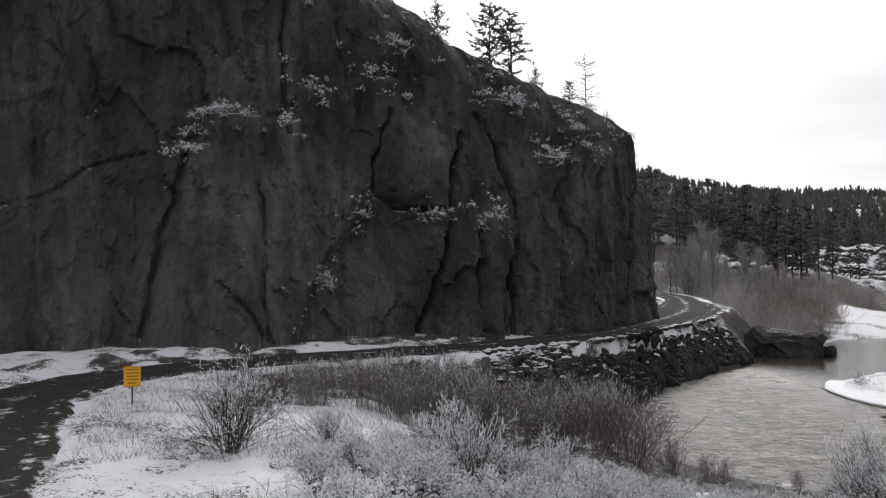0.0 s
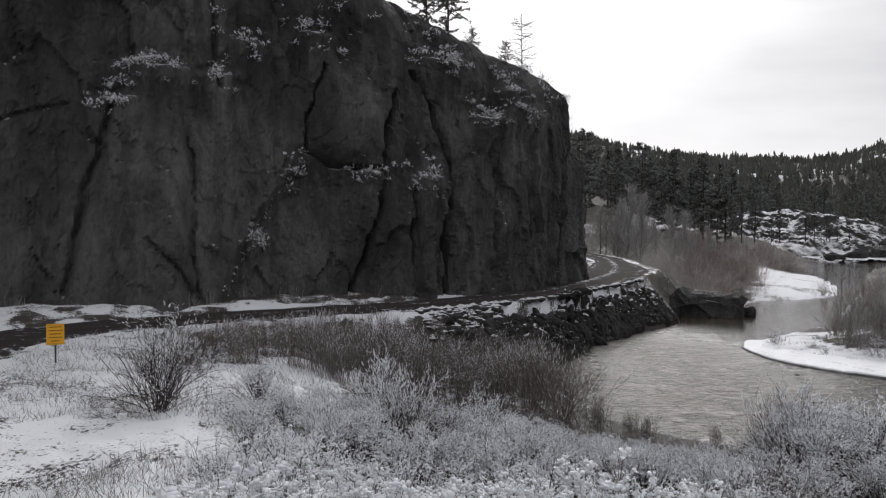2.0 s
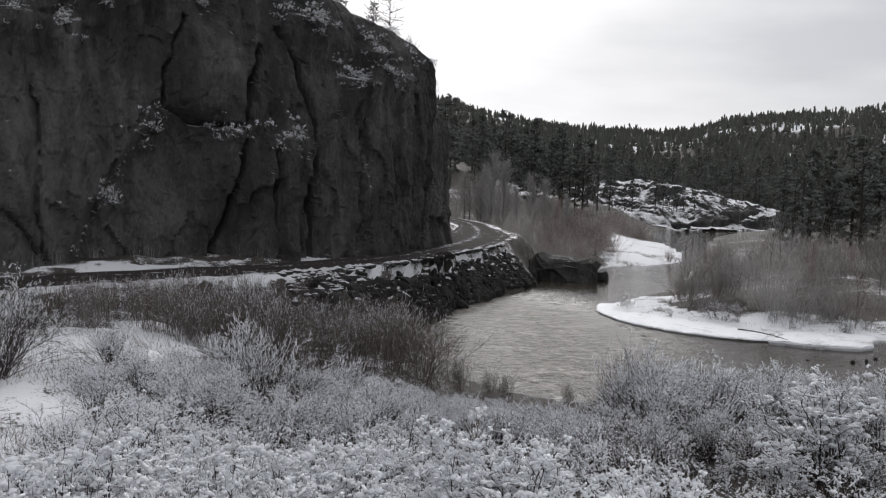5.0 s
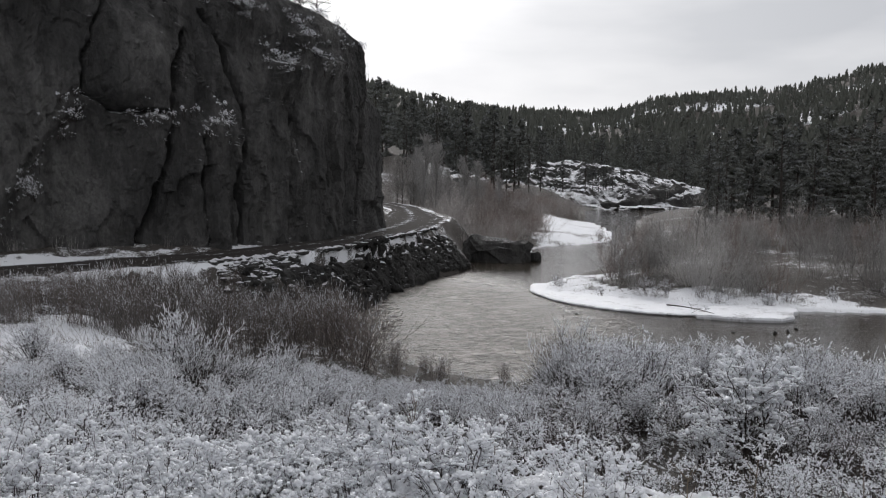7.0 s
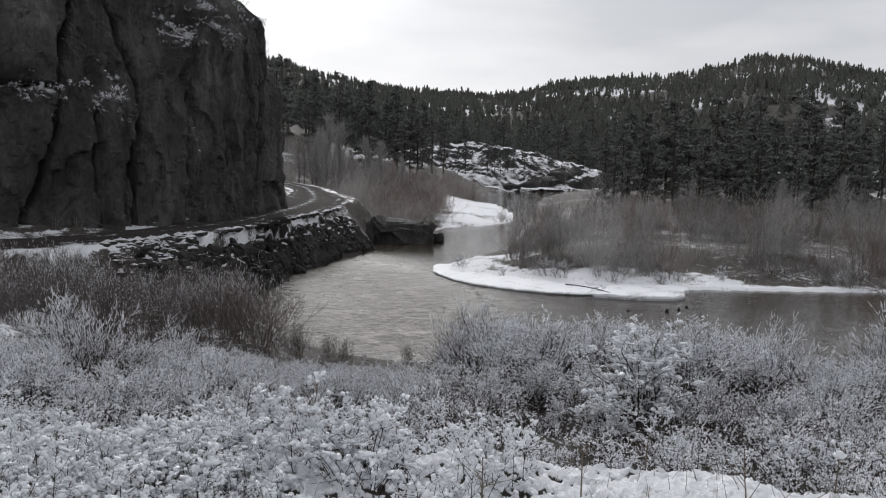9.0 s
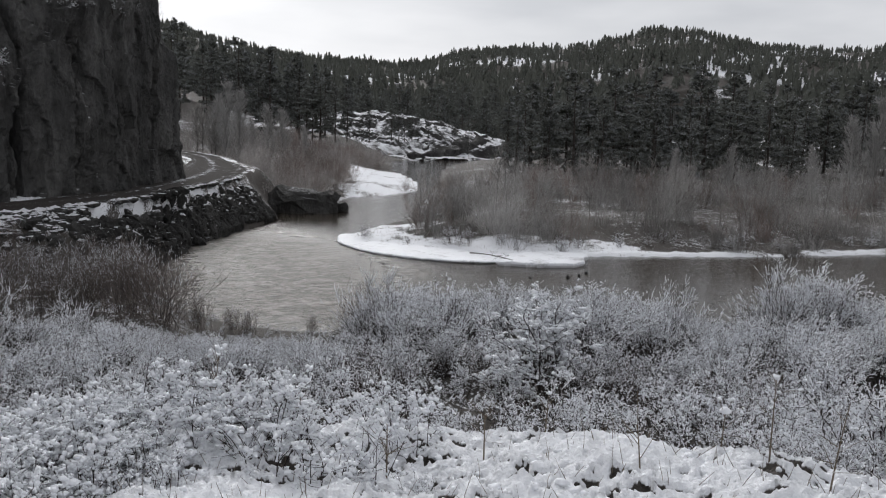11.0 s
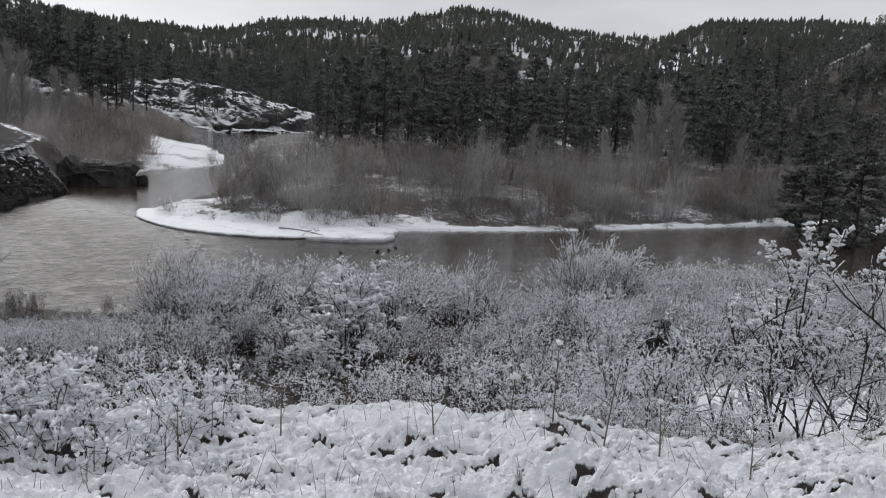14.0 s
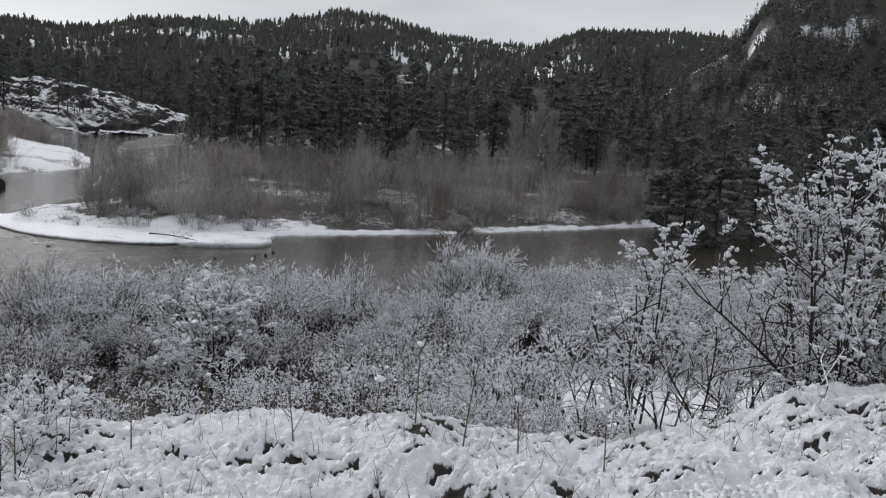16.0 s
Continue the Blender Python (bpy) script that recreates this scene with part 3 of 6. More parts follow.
# ---- ground ----
def make_ground():
    az = np.radians(np.concatenate([np.arange(-180, -50, 6), np.arange(-50, -34, 1.0), np.arange(-34, 90, 0.36), np.arange(90, 110, 1.0), np.arange(110, 180, 6)]))
    r = [0.01, 0.4, 1.0, 1.8, 2.6, 3.2]
    while r[-1] < 9:
        r.append(r[-1] + 0.08)
    while r[-1] < 70:
        r.append(r[-1] * 1.011)
    while r[-1] < 4200:
        r.append(r[-1] * 1.022)
    r = np.array(r)
    A, Rr = np.meshgrid(az, r)
    x, y = np.sin(A) * Rr, np.cos(A) * Rr
    z = land(x, y)
    top = z.copy()
    z = z - 0.16 * (1 - smooth(7.2, 8.4, Rr))
    n, m = len(r), len(az)
    idx = np.arange(n * m).reshape(n, m)
    a, b = idx[:-1], idx[1:]
    a2, b2 = np.roll(a, -1, 1), np.roll(b, -1, 1)
    F = np.stack([a, a2, b2, b], -1).reshape(-1, 4)
    azd = np.degrees(A)
    litter = np.clip(0.40 + 0.35 * fbm(x * 0.25, y * 0.25, 0, 3, 51), 0, 1)
    litter = litter * (1 - 0.75 * smooth(0, 3, Rr) * (1 - smooth(4.6, 5.4, Rr)) * 0.3)
    meadow = (1 - smooth(-12, 0, azd)) * smooth(9, 14, Rr)
    # brush litter under the bank's shrubs, but for the open snow among the branchy ones
    bank_zone = smooth(6.0, 8.0, Rr) * (1 - smooth(30, 36, Rr)) * smooth(-6, 2, azd)
    clear = np.exp(-((azd - 65) / 12.0) ** 4 - ((Rr - 12.5) / 4.4) ** 4)
    litter = litter + bank_zone * 0.75 * (1 - clear) - 0.5 * clear
    litter = np.where(meadow > 0.01, litter * (1 - meadow) + meadow * (0.57 + 0.24 * fbm(x * 0.9, y * 0.9, 0, 2, 54)), litter)
    litter = np.where(Rr > 60, 0.15 * smooth(60, 66, azd) + np.clip(1.12 + 0.85 * fbm(x * 0.03, y * 0.03, 0, 4, 52, 0.6), 0.1, 1.6), litter)
    sd = line_dist(x, y, np.array(ISLAND_SHORE, float))[0]
    slope_d, _, slope_s = line_dist(x, y, ROAD_LINE)
    litter = np.where((slope_d > 3.0) & (slope_d < 9) & (slope_s < 0) & (azd > -13) & (Rr > 25) & (Rr < 66), 0.82 + 0.2 * smooth(4.2, 6.0, slope_d) + 0.35 * fbm(x * 0.7, y * 0.7, 0, 2, 64), litter)
    flat = (Rr > 40) & (Rr < 190) & (z < 6)
    litter = np.where(flat, 1.12 + 0.2 * fbm(x * 0.2, y * 0.2, 0, 2, 56), litter)
    litter = np.where((sd < 1.2 + 2.6 * (1 - smooth(29, 37, x)) + 1.4 * vnoise(x * 0.35, y * 0.35, 0, 57)) & (Rr > 20) & ((Rr < 58) | (azd > 45)), 0.55 + 0.3 * fbm(x * 0.8, y * 0.8, 0, 2, 68), litter)
    bar = (azd > 24.9 + 0.8 * vnoise(x * 0.2, y * 0.2, 0, 69)) & (azd < 31) & (Rr > 68) & (Rr < 122)
    litter = np.where(bar, 0.52 + 0.35 * fbm(x * 0.4, y * 0.4, 0, 2, 70), litter)
    # wind-swept snow along the spur's crest
    crest_gap = Rr - (225 + 14 * np.sin(A * 9))
    litter = np.where((azd > 62) & (azd < 84) & (crest_gap > -24) & (crest_gap < 5), 1.2 + 0.8 * fbm(x * 0.22, y * 0.22, 0, 3, 72), litter)
    # ploughed snow lies along both edges of the road
    litter = np.where((slope_d < 2.55 + 0.6 * vnoise(x * 0.4, y * 0.4, 0, 66) + 1.3 * (1 - smooth(-14, -9, azd)) * (slope_s > 0)) & (Rr > 27), 0.62 + 0.16 * (slope_s > 0) + 0.5 * fbm(x * 1.1, y * 1.1, 0, 3, 65), litter)
    litter = np.where((slope_s > 0) & (slope_d > 3.2) & (slope_d < 12) & (azd > -12) & (Rr > 34) & (Rr < 75), 1.15 + 0.3 * fbm(x * 0.9, y * 0.9, 0, 2, 67), litter)
    me = mesh_from("ground", np.stack([x, y, z], -1).reshape(-1, 3), F, M_GROUND, True, attrs={"litter": litter.ravel(), "pit": stone_gap_shade(x, y, Rr).ravel()})
    GRID.update(az=azd[0], r=r, z=top)
    return tagged(new("ground", me), "snow-dusted ground with dry grass showing through", "ground", kind="structure")


make_ground()


def make_crust():
    """The lumpy snow on the crest of the near bank."""
    az, r = np.radians(np.arange(-38, 94, 0.17)), np.arange(2.7, 8.8, 0.024)
    A, Rr = np.meshgrid(az, r)
    x, y = np.sin(A) * Rr, np.cos(A) * Rr
    h, gap = crust(x, y, Rr)
    sides = np.maximum(1 - smooth(-38, -35, np.degrees(A)), smooth(91, 94, np.degrees(A)))
    z = land(x, y) + h - 0.26 * np.maximum(sides, 1 - smooth(2.7, 3.0, Rr)) - 0.30 * smooth(7.6, 8.7, Rr + 0.3 * vnoise(x * 2, y * 2, 0, 58))
    n, m = x.shape
    idx = np.arange(n * m).reshape(n, m)
    F = np.stack([idx[:-1, :-1], idx[:-1, 1:], idx[1:, 1:], idx[1:, :-1]], -1).reshape(-1, 4)
    me = mesh_from("snow_crust", np.stack([x, y, z], -1).reshape(-1, 3), F, M_GROUND, True, attrs={"litter": np.full(n * m, 0.1), "pit": gap.ravel()})
    return tagged(new("snow_crust", me), "lumpy fresh snow with dark gaps over low plants", "snow", kind="structure")


make_crust()


# ---- river ----
def make_water():
    az = np.radians(np.concatenate([np.arange(-10, 100, 0.6), np.arange(100, 130, 3)]))
    r = [14.0]
    while r[-1] < 420:
        r.append(r[-1] * 1.012)
    A, Rr = np.meshgrid(az, np.array(r))
    x, y = np.sin(A) * Rr, np.cos(A) * Rr
    rapid = np.exp(-(line_dist(x, y, np.array([(13.5, 50.5), (16, 45), (15, 38), (12, 30)], float))[0] / 5.2) ** 2)
    z = 0.03 * rapid * fbm(x * 1.6, y * 2.2, 0, 2, 61) + 0.004 * fbm(x * 1.2, y * 1.2, 0, 2, 62)
    n, m = x.shape
    idx = np.arange(n * m).reshape(n, m)
    F = np.stack([idx[:-1, :-1], idx[:-1, 1:], idx[1:, 1:], idx[1:, :-1]], -1).reshape(-1, 4)
    me = mesh_from("river", np.stack([x, y, z], -1).reshape(-1, 3), F, M_WATER, True, attrs={"rapid": rapid.ravel()})
    return tagged(new("river", me), "grey winter river with rippled current", "water", kind="structure")


make_water()


# ---- road ----
def make_road():
    P = ROAD_LINE
    T = np.gradient(P, axis=0)
    T /= np.linalg.norm(T, axis=1)[:, None]
    Nn = np.stack([-T[:, 1], T[:, 0]], 1)
    across = np.linspace(-1, 1, 25)
    V, slush = [], []
    for i in range(len(P)):
        for s in across:
            q = P[i] + Nn[i] * s * (float(road_half(P[i][1])) + 0.12 * math.sin(i * 0.9) + 0.08 * math.sin(i * 2.3))
            rut = -0.045 * (math.exp(-((abs(s) - 0.45) / 0.13) ** 2))
            V.append((q[0], q[1], ROAD_Z + 0.05 + 0.04 * (1 - s * s) + rut - (0.09 if abs(s) > 0.99 else 0)))
            slush.append(0.50 * math.exp(-((abs(s) - 1.0) / 0.09) ** 2) + (0.17 + 0.13 * float(smooth(46, 54, P[i][1]))) * math.exp(-(s / 0.15) ** 2) + (0.25 * math.exp(-((abs(s) - 0.72) / 0.07) ** 2)) - 0.27 + 0.05 * (1 - float(smooth(20, 30, P[i][1]))))
    m = len(across)
    idx = np.arange(len(V)).reshape(len(P), m)
    F = np.stack([idx[:-1, :-1], idx[:-1, 1:], idx[1:, 1:], idx[1:, :-1]], -1).reshape(-1, 4)[:, ::-1]
    me = mesh_from("road", V, F, M_ROAD, True, attrs={"slush": slush})
    return tagged(new("road", me), "narrow wet dirt road with slush between wheel tracks", "road", kind="structure")


make_road()

# ---- cliff ----
FOOT_RUN = np.r_[0, np.cumsum(np.linalg.norm(np.diff(CLIFF_FOOT, axis=0), axis=1))]


def seg_dist(u, z, pts):
    return line_dist(u, z, np.array(pts, float))


def cliff_point(u):
    """Foot of the wall at u metres along it and the way into the rock."""
    p = np.stack([np.interp(u, FOOT_RUN, CLIFF_FOOT[:, 0]), np.interp(u, FOOT_RUN, CLIFF_FOOT[:, 1])], -1)
    q = np.stack([np.interp(np.asarray(u) + 1.5, FOOT_RUN, CLIFF_FOOT[:, 0]) - np.interp(np.asarray(u) - 1.5, FOOT_RUN, CLIFF_FOOT[:, 0]),
                  np.interp(np.asarray(u) + 1.5, FOOT_RUN, CLIFF_FOOT[:, 1]) - np.interp(np.asarray(u) - 1.5, FOOT_RUN, CLIFF_FOOT[:, 1])], -1)
    q = q / np.linalg.norm(q, axis=-1, keepdims=True)
    return p, np.stack([-q[..., 1], q[..., 0]], -1)


def rim(u):
    return table(u, (0, 33), (40, 34), (52, 31), (58, 27.5), (63, 24.6), (66, 23.2), (67.8, 22.0), (68.6, 20.6), (70, 20.1), (73, 18.7), (75.5, 17.4), (77, 16.8), (78.2, 16.3), (78.9, 16.9), (81.6, 16.5), (82.6, 15.6), (83.4, 14.4), (84.2, 13.1), (85.6, 12.3), (89, 11.8),
                 (92, 11), (97, 10), (110, 9), (136, 8))


CRACKS = [  # (points along the wall and up it, half width, depth)
    ([(69.4, 15), (70.1, 13.4), (70.8, 10.7), (71.15, 8.7), (70.4, 6.9), (70.6, 3.0)], 0.17, 1.1),
    ([(68.4, 13.9), (67.8, 12.0), (67.2, 9.7), (67.0, 8.1), (66.4, 6.6), (65.3, 3.6)], 0.20, 0.9),
    ([(64.5, 15.0), (63.6, 12.3), (63.4, 10.6), (64.4, 9.8), (67.2, 9.8)], 0.18, 0.6),
    ([(74.9, 13.0), (74.6, 10.5), (73.9, 7.2), (74.1, 3.4)], 0.10, 0.5),
    ([(54.3, 12.6), (53.4, 9.7), (52.6, 6.8), (52.0, 3.8)], 0.26, 0.5),
    ([(57.3, 11.0), (57.6, 8.5), (57.2, 5.5), (57.7, 3.4)], 0.16, 0.4),
    ([(55.4, 6.2), (56.6, 4.9), (57.6, 3.4)], 0.15, 0.28),
    ([(46.0, 9.6), (48.5, 10.4), (50.1, 11.6), (52.5, 12.4)], 0.12, 0.22),
    ([(80.5, 12.0), (80.9, 8.0), (80.2, 4.0)], 0.12, 0.4),
    ([(78.4, 15.5), (78.0, 13.0), (77.2, 10.0), (77.4, 6.0)], 0.10, 0.4),
    ([(43.0, 22.0), (44.5, 17.0), (44.0, 12.0), (45.0, 4.0)], 0.25, 0.8),
    ([(59.2, 22.0), (58.6, 17.5), (59.0, 13.5)], 0.18, 0.4),
    ([(68.9, 8.8), (68.6, 5.5), (68.9, 3.4)], 0.12, 0.45),
]
LEDGES = [  # (along, up, half length, half height, how far it stands out)
    (55.9, 14.2, 1.7, 0.5, 1.1), (54.2, 12.6, 1.0, 0.5, 0.9), (60.5, 15.7, 0.9, 0.4, 0.8), (59.0, 14.0, 0.8, 0.4, 0.7), (64.6, 18.6, 1.4, 0.7, 0.9), (64.0, 16.5, 1.0, 0.5, 0.7),
    (71.3, 15.7, 1.3, 0.5, 0.9), (74.2, 12.7, 1.3, 0.45, 1.0), (77.6, 13.4, 1.6, 0.35, 1.0), (75.6, 14.4, 0.7, 0.6, 0.8), (69.2, 9.3, 0.7, 0.3, 0.5), (66.4, 9.4, 1.0, 0.3, 0.5),
    (60.6, 6.2, 0.6, 0.3, 0.5), (62.6, 9.4, 0.6, 0.3, 0.5),
]


def facets(u, z, su, sz, seed):
    """Angular blocks: each cell stands out by its own amount and is tilted its own way."""
    a, b = u / su, z / sz
    ga, gb = np.floor(a), np.floor(b)
    zero = np.zeros(np.shape(u))
    best, val = np.full(np.shape(u), 9.0), zero.copy()
    for i in (-1, 0, 1):
        for j in (-1, 0, 1):
            ca, cb = ga + i, gb + j
            da, db = a - ca - lattice(ca, cb, zero, seed), b - cb - lattice(ca, cb, zero, seed + 1)
            d = np.hypot(da, db)
            v = lattice(ca, cb, zero, seed + 2) - 0.5 + 0.9 * da * (lattice(ca, cb, zero, seed + 3) - 0.5) + 0.9 * db * (lattice(ca, cb, zero, seed + 4) - 0.5)
            m = d < best
            best, val = np.where(m, d, best), np.where(m, v, val)
    return val


def cliff_depth(u, z):
    """How far the face stands back from its foot, up the wall."""
    h = np.maximum(z - 3.2, 0)
    d = table(u, (0, 0.14), (60, 0.12), (78, 0.10), (86, 0.03), (136, 0.10)) * h
    p, _ = cliff_point(u)
    X, Y = p[..., 0], p[..., 1]
    nose = smooth(80, 92, u)
    d = d - (1 - 0.5 * nose) * (0.95 * fbm(X * 0.13, Y * 0.13, z * 0.06, 3, 71) + 0.22 * fbm(X * 0.5, Y * 0.5, z * 0.10, 3, 75))
    # broken blocks
    wu, wz = u + 0.5 * fbm(X * 0.7, Y * 0.7, z * 0.5, 2, 78), z + 0.6 * fbm(X * 0.6, Y * 0.6, z * 0.6, 2, 79)
    d = d - (1 - 0.4 * nose) * (0.50 * facets(wu, wz * 0.7, 3.2, 6.5, 401) + 0.26 * facets(wu + 0.12 * wz, wz * 0.6, 1.4, 2.6, 411) + 0.13 * facets(wu, wz * 0.8, 0.55, 0.8, 421))
    d = d - 0.16 * fbm(X * 1.3, Y * 1.3, z * 0.7, 4, 83, 0.6)
    # upright ribs with sharp grooves between
    d = d - (1 - 0.6 * nose) * (0.75 * np.abs(vnoise(u * 0.30 + 0.4 * vnoise(u * 0.2, z * 0.12, 0, 97), z * 0.045, 0, 96)) + 0.30 * np.abs(vnoise(u * 0.85, z * 0.09, 0, 98)))
    # slab, pillar and the buttress left of the snowy gully
    d = d + 0.35 - 0.9 * np.exp(-((u - 65.6) / 1.9) ** 4 - ((z - 12.6) / 2.9) ** 4)
    d = d - 1.3 * np.exp(-((u - 55.4) / 1.9) ** 4) * (1 - smooth(10.5, 13.2, z)) + 0.25
    gully = np.interp(z, [3.2, 5.6, 7.8, 9.8, 12], [58.8, 59.7, 61.3, 62.9, 64.0])
    d = d + 1.0 * smooth(-0.5, 0.5, u - gully) * (1 - smooth(1.5, 5.0, u - gully)) * (1 - smooth(9, 11, z))
    for pts, w, depth in CRACKS:
        q = seg_dist(u + 0.12 * fbm(z * 1.3, 0, 0, 2, 87), z, pts)[0]
        d = d + 1.25 * depth * np.exp(-(q / (0.62 * w)) ** 2)
    for lu, lz, ll, lh, out in LEDGES:
        # a shelf: stands out below its top, with a hollow above
        a = np.exp(-((u - lu) / ll) ** 4)
        d = d - out * a * smooth(lz - 2.2 * lh - 1.2, lz, z) * (1 - smooth(lz, lz + 0.35, z)) + 0.35 * out * a * np.exp(-((z - lz - 0.9) / 0.5) ** 2)
    # slope of broken ground above the wall
    top = rim(u)
    shoulder = table(u, (0, 5.0), (60, 5.0), (70, 4.5), (76, 2.6), (80, 1.6), (84, 1.4), (90, 1.0), (136, 2))
    k = np.maximum(z - (top - shoulder), 0) / shoulder
    d = d + table(u, (0, 4.5), (60, 4.5), (72, 3.8), (78, 1.6), (84, 1.2), (136, 2.0)) * k ** 2.0
    return d


def make_cliff():
    du = 0.13
    u = np.concatenate([np.arange(0, 40, 0.8), np.arange(40, 92, du), np.arange(92, 135, 0.5)])
    wall = np.linspace(0, 1, 190)
    over = np.array([0.4, 0.9, 1.5, 2.2, 3.2, 4.5, 6.5, 9.0, 13, 20, 32])
    U, S = np.meshgrid(u, wall)
    top = rim(U) + 0.5 * fbm(U * 0.5, 0, 0, 3, 91) + 0.25 * fbm(U * 1.7, 0, 0, 2, 93) + 0.7 * facets(U, 0 * U, 1.1, 1.0, 431)
    Z = 2.2 + (top - 2.2) * S
    D = cliff_depth(U, Z)
    p, n = cliff_point(U)
    X, Y = p[..., 0] + n[..., 0] * D, p[..., 1] + n[..., 1] * D
    rows = [np.stack([X, Y, Z], -1)]
    slope = table(u, (0, 0.5), (60, 0.4), (70, 0.25), (78, 0.05), (90, -0.1), (135, -0.1))
    for o in over:
        zz = top[-1] + slope * o - 0.008 * o * o * smooth(60, 75, u) + 0.35 * fbm(u * 0.7, o * 0.7, 0, 3, 95) * min(1, o)
        rows.append(np.stack([X[-1] + n[-1, :, 0] * o, Y[-1] + n[-1, :, 1] * o, zz], -1)[None])
    V = np.concatenate(rows, 0)
    a, b = V.shape[:2]
    idx = np.arange(a * b).reshape(a, b)
    F = np.stack([idx[:-1, :-1], idx[:-1, 1:], idx[1:, 1:], idx[1:, :-1]], -1).reshape(-1, 4)
    UU = np.broadcast_to(u, V.shape[:2])
    pale = 0.5 * (1 - smooth(53, 64, UU)) * (1 - smooth(8, 17, V[..., 2])) + 0.5 * smooth(70, 79, UU) * (1 - smooth(6, 13, V[..., 2])) + 0.5 * np.exp(-((UU - 72) / 6) ** 2) * (1 - smooth(3.5, 6, V[..., 2]))
    me = mesh_from("cliff", V.reshape(-1, 3), F, M_CLIFF, False, attrs={"pale": pale.ravel()})
    return tagged(new("cliff", me), "dark fractured rock cliff with snow on its ledges", "cliff", kind="structure")


make_cliff()


def on_cliff(u, back):
    """A spot on top of the cliff, back metres behind the rim."""
    uu = np.array([u])
    p, n = cliff_point(uu)
    z = rim(uu)
    d = cliff_depth(uu, z) + back
    return float(p[0, 0] + n[0, 0] * d[0]), float(p[0, 1] + n[0, 1] * d[0]), float(z[0])


def face_spot(u, z):
    """A point on the cliff's face."""
    uu, zz = np.array([u], float), np.array([z], float)
    p, n = cliff_point(uu)
    d = cliff_depth(uu, zz)[0]
    return float(p[0, 0] + n[0, 0] * d), float(p[0, 1] + n[0, 1] * d), z


# ---- rocky bluff across the river ----
def make_bluff():
    axis = np.array([(64, 167), (86, 171), (106, 174.5), (122, 184), (134, 193)], float)
    U, S = np.meshgrid(np.linspace(-6, 80, 165), np.linspace(-22, 20, 90))
    run = np.r_[0, np.cumsum(np.linalg.norm(np.diff(axis, axis=0), axis=1))]
    px_, py_ = np.interp(U, run, axis[:, 0]), np.interp(U, run, axis[:, 1])
    ang = np.interp(U, run, [0.12, 0.14, 0.35, 0.62, 0.65])
    x, y = px_ - np.sin(ang) * S, py_ + np.cos(ang) * S
    x, y = x + np.where(U < 0, U, 0), y
    ends = smooth(-6, 8, U) * (1 - smooth(66, 80, U))
    top = table(U, (-6, 5), (6, 6.0), (16, 7.8), (28, 9.2), (38, 8.0), (52, 7.0), (66, 4.6), (80, 2))
    prof = table(S, (-22, 0), (-15, 0.10), (-11, 0.42), (-6, 0.72), (0, 0.95), (6, 1.0), (20, 0.85))
    # the right half drops to the water as a dark wall
    wall = smooth(36, 46, U)
    prof2 = table(S, (-22, 0), (-14.2, 0.02), (-13.4, 0.50), (-8, 0.62), (0, 0.9), (6, 1.0), (20, 0.85))
    h = top * (prof * (1 - wall) + prof2 * wall)
    n1 = fbm(x * 0.11, y * 0.11, 0, 4, 161, 0.6)
    h = h * (1 + 0.2 * n1) + 0.6 * np.round(2.0 * fbm(x * 0.12 + y * 0.05, y * 0.12, 0, 2, 165)) / 2.0 + 0.08 * fbm(x * 0.7, y * 0.7, 0, 3, 167)
    z = -0.8 + (h + 0.8) * ends
    a, b = x.shape
    idx = np.arange(a * b).reshape(a, b)
    F = np.stack([idx[:-1, :-1], idx[:-1, 1:], idx[1:, 1:], idx[1:, :-1]], -1).reshape(-1, 4)
    me = mesh_from("rocky_bluff", np.stack([x, y, z], -1).reshape(-1, 3), F, M_FAR_ROCK)
    return tagged(new("rocky_bluff", me), "low rocky bluff patched with snow above the river", "rock", kind="structure")


make_bluff()

# ---- trees ----
def polar(b, d):
    return d * math.sin(radians(b)), d * math.cos(radians(b))


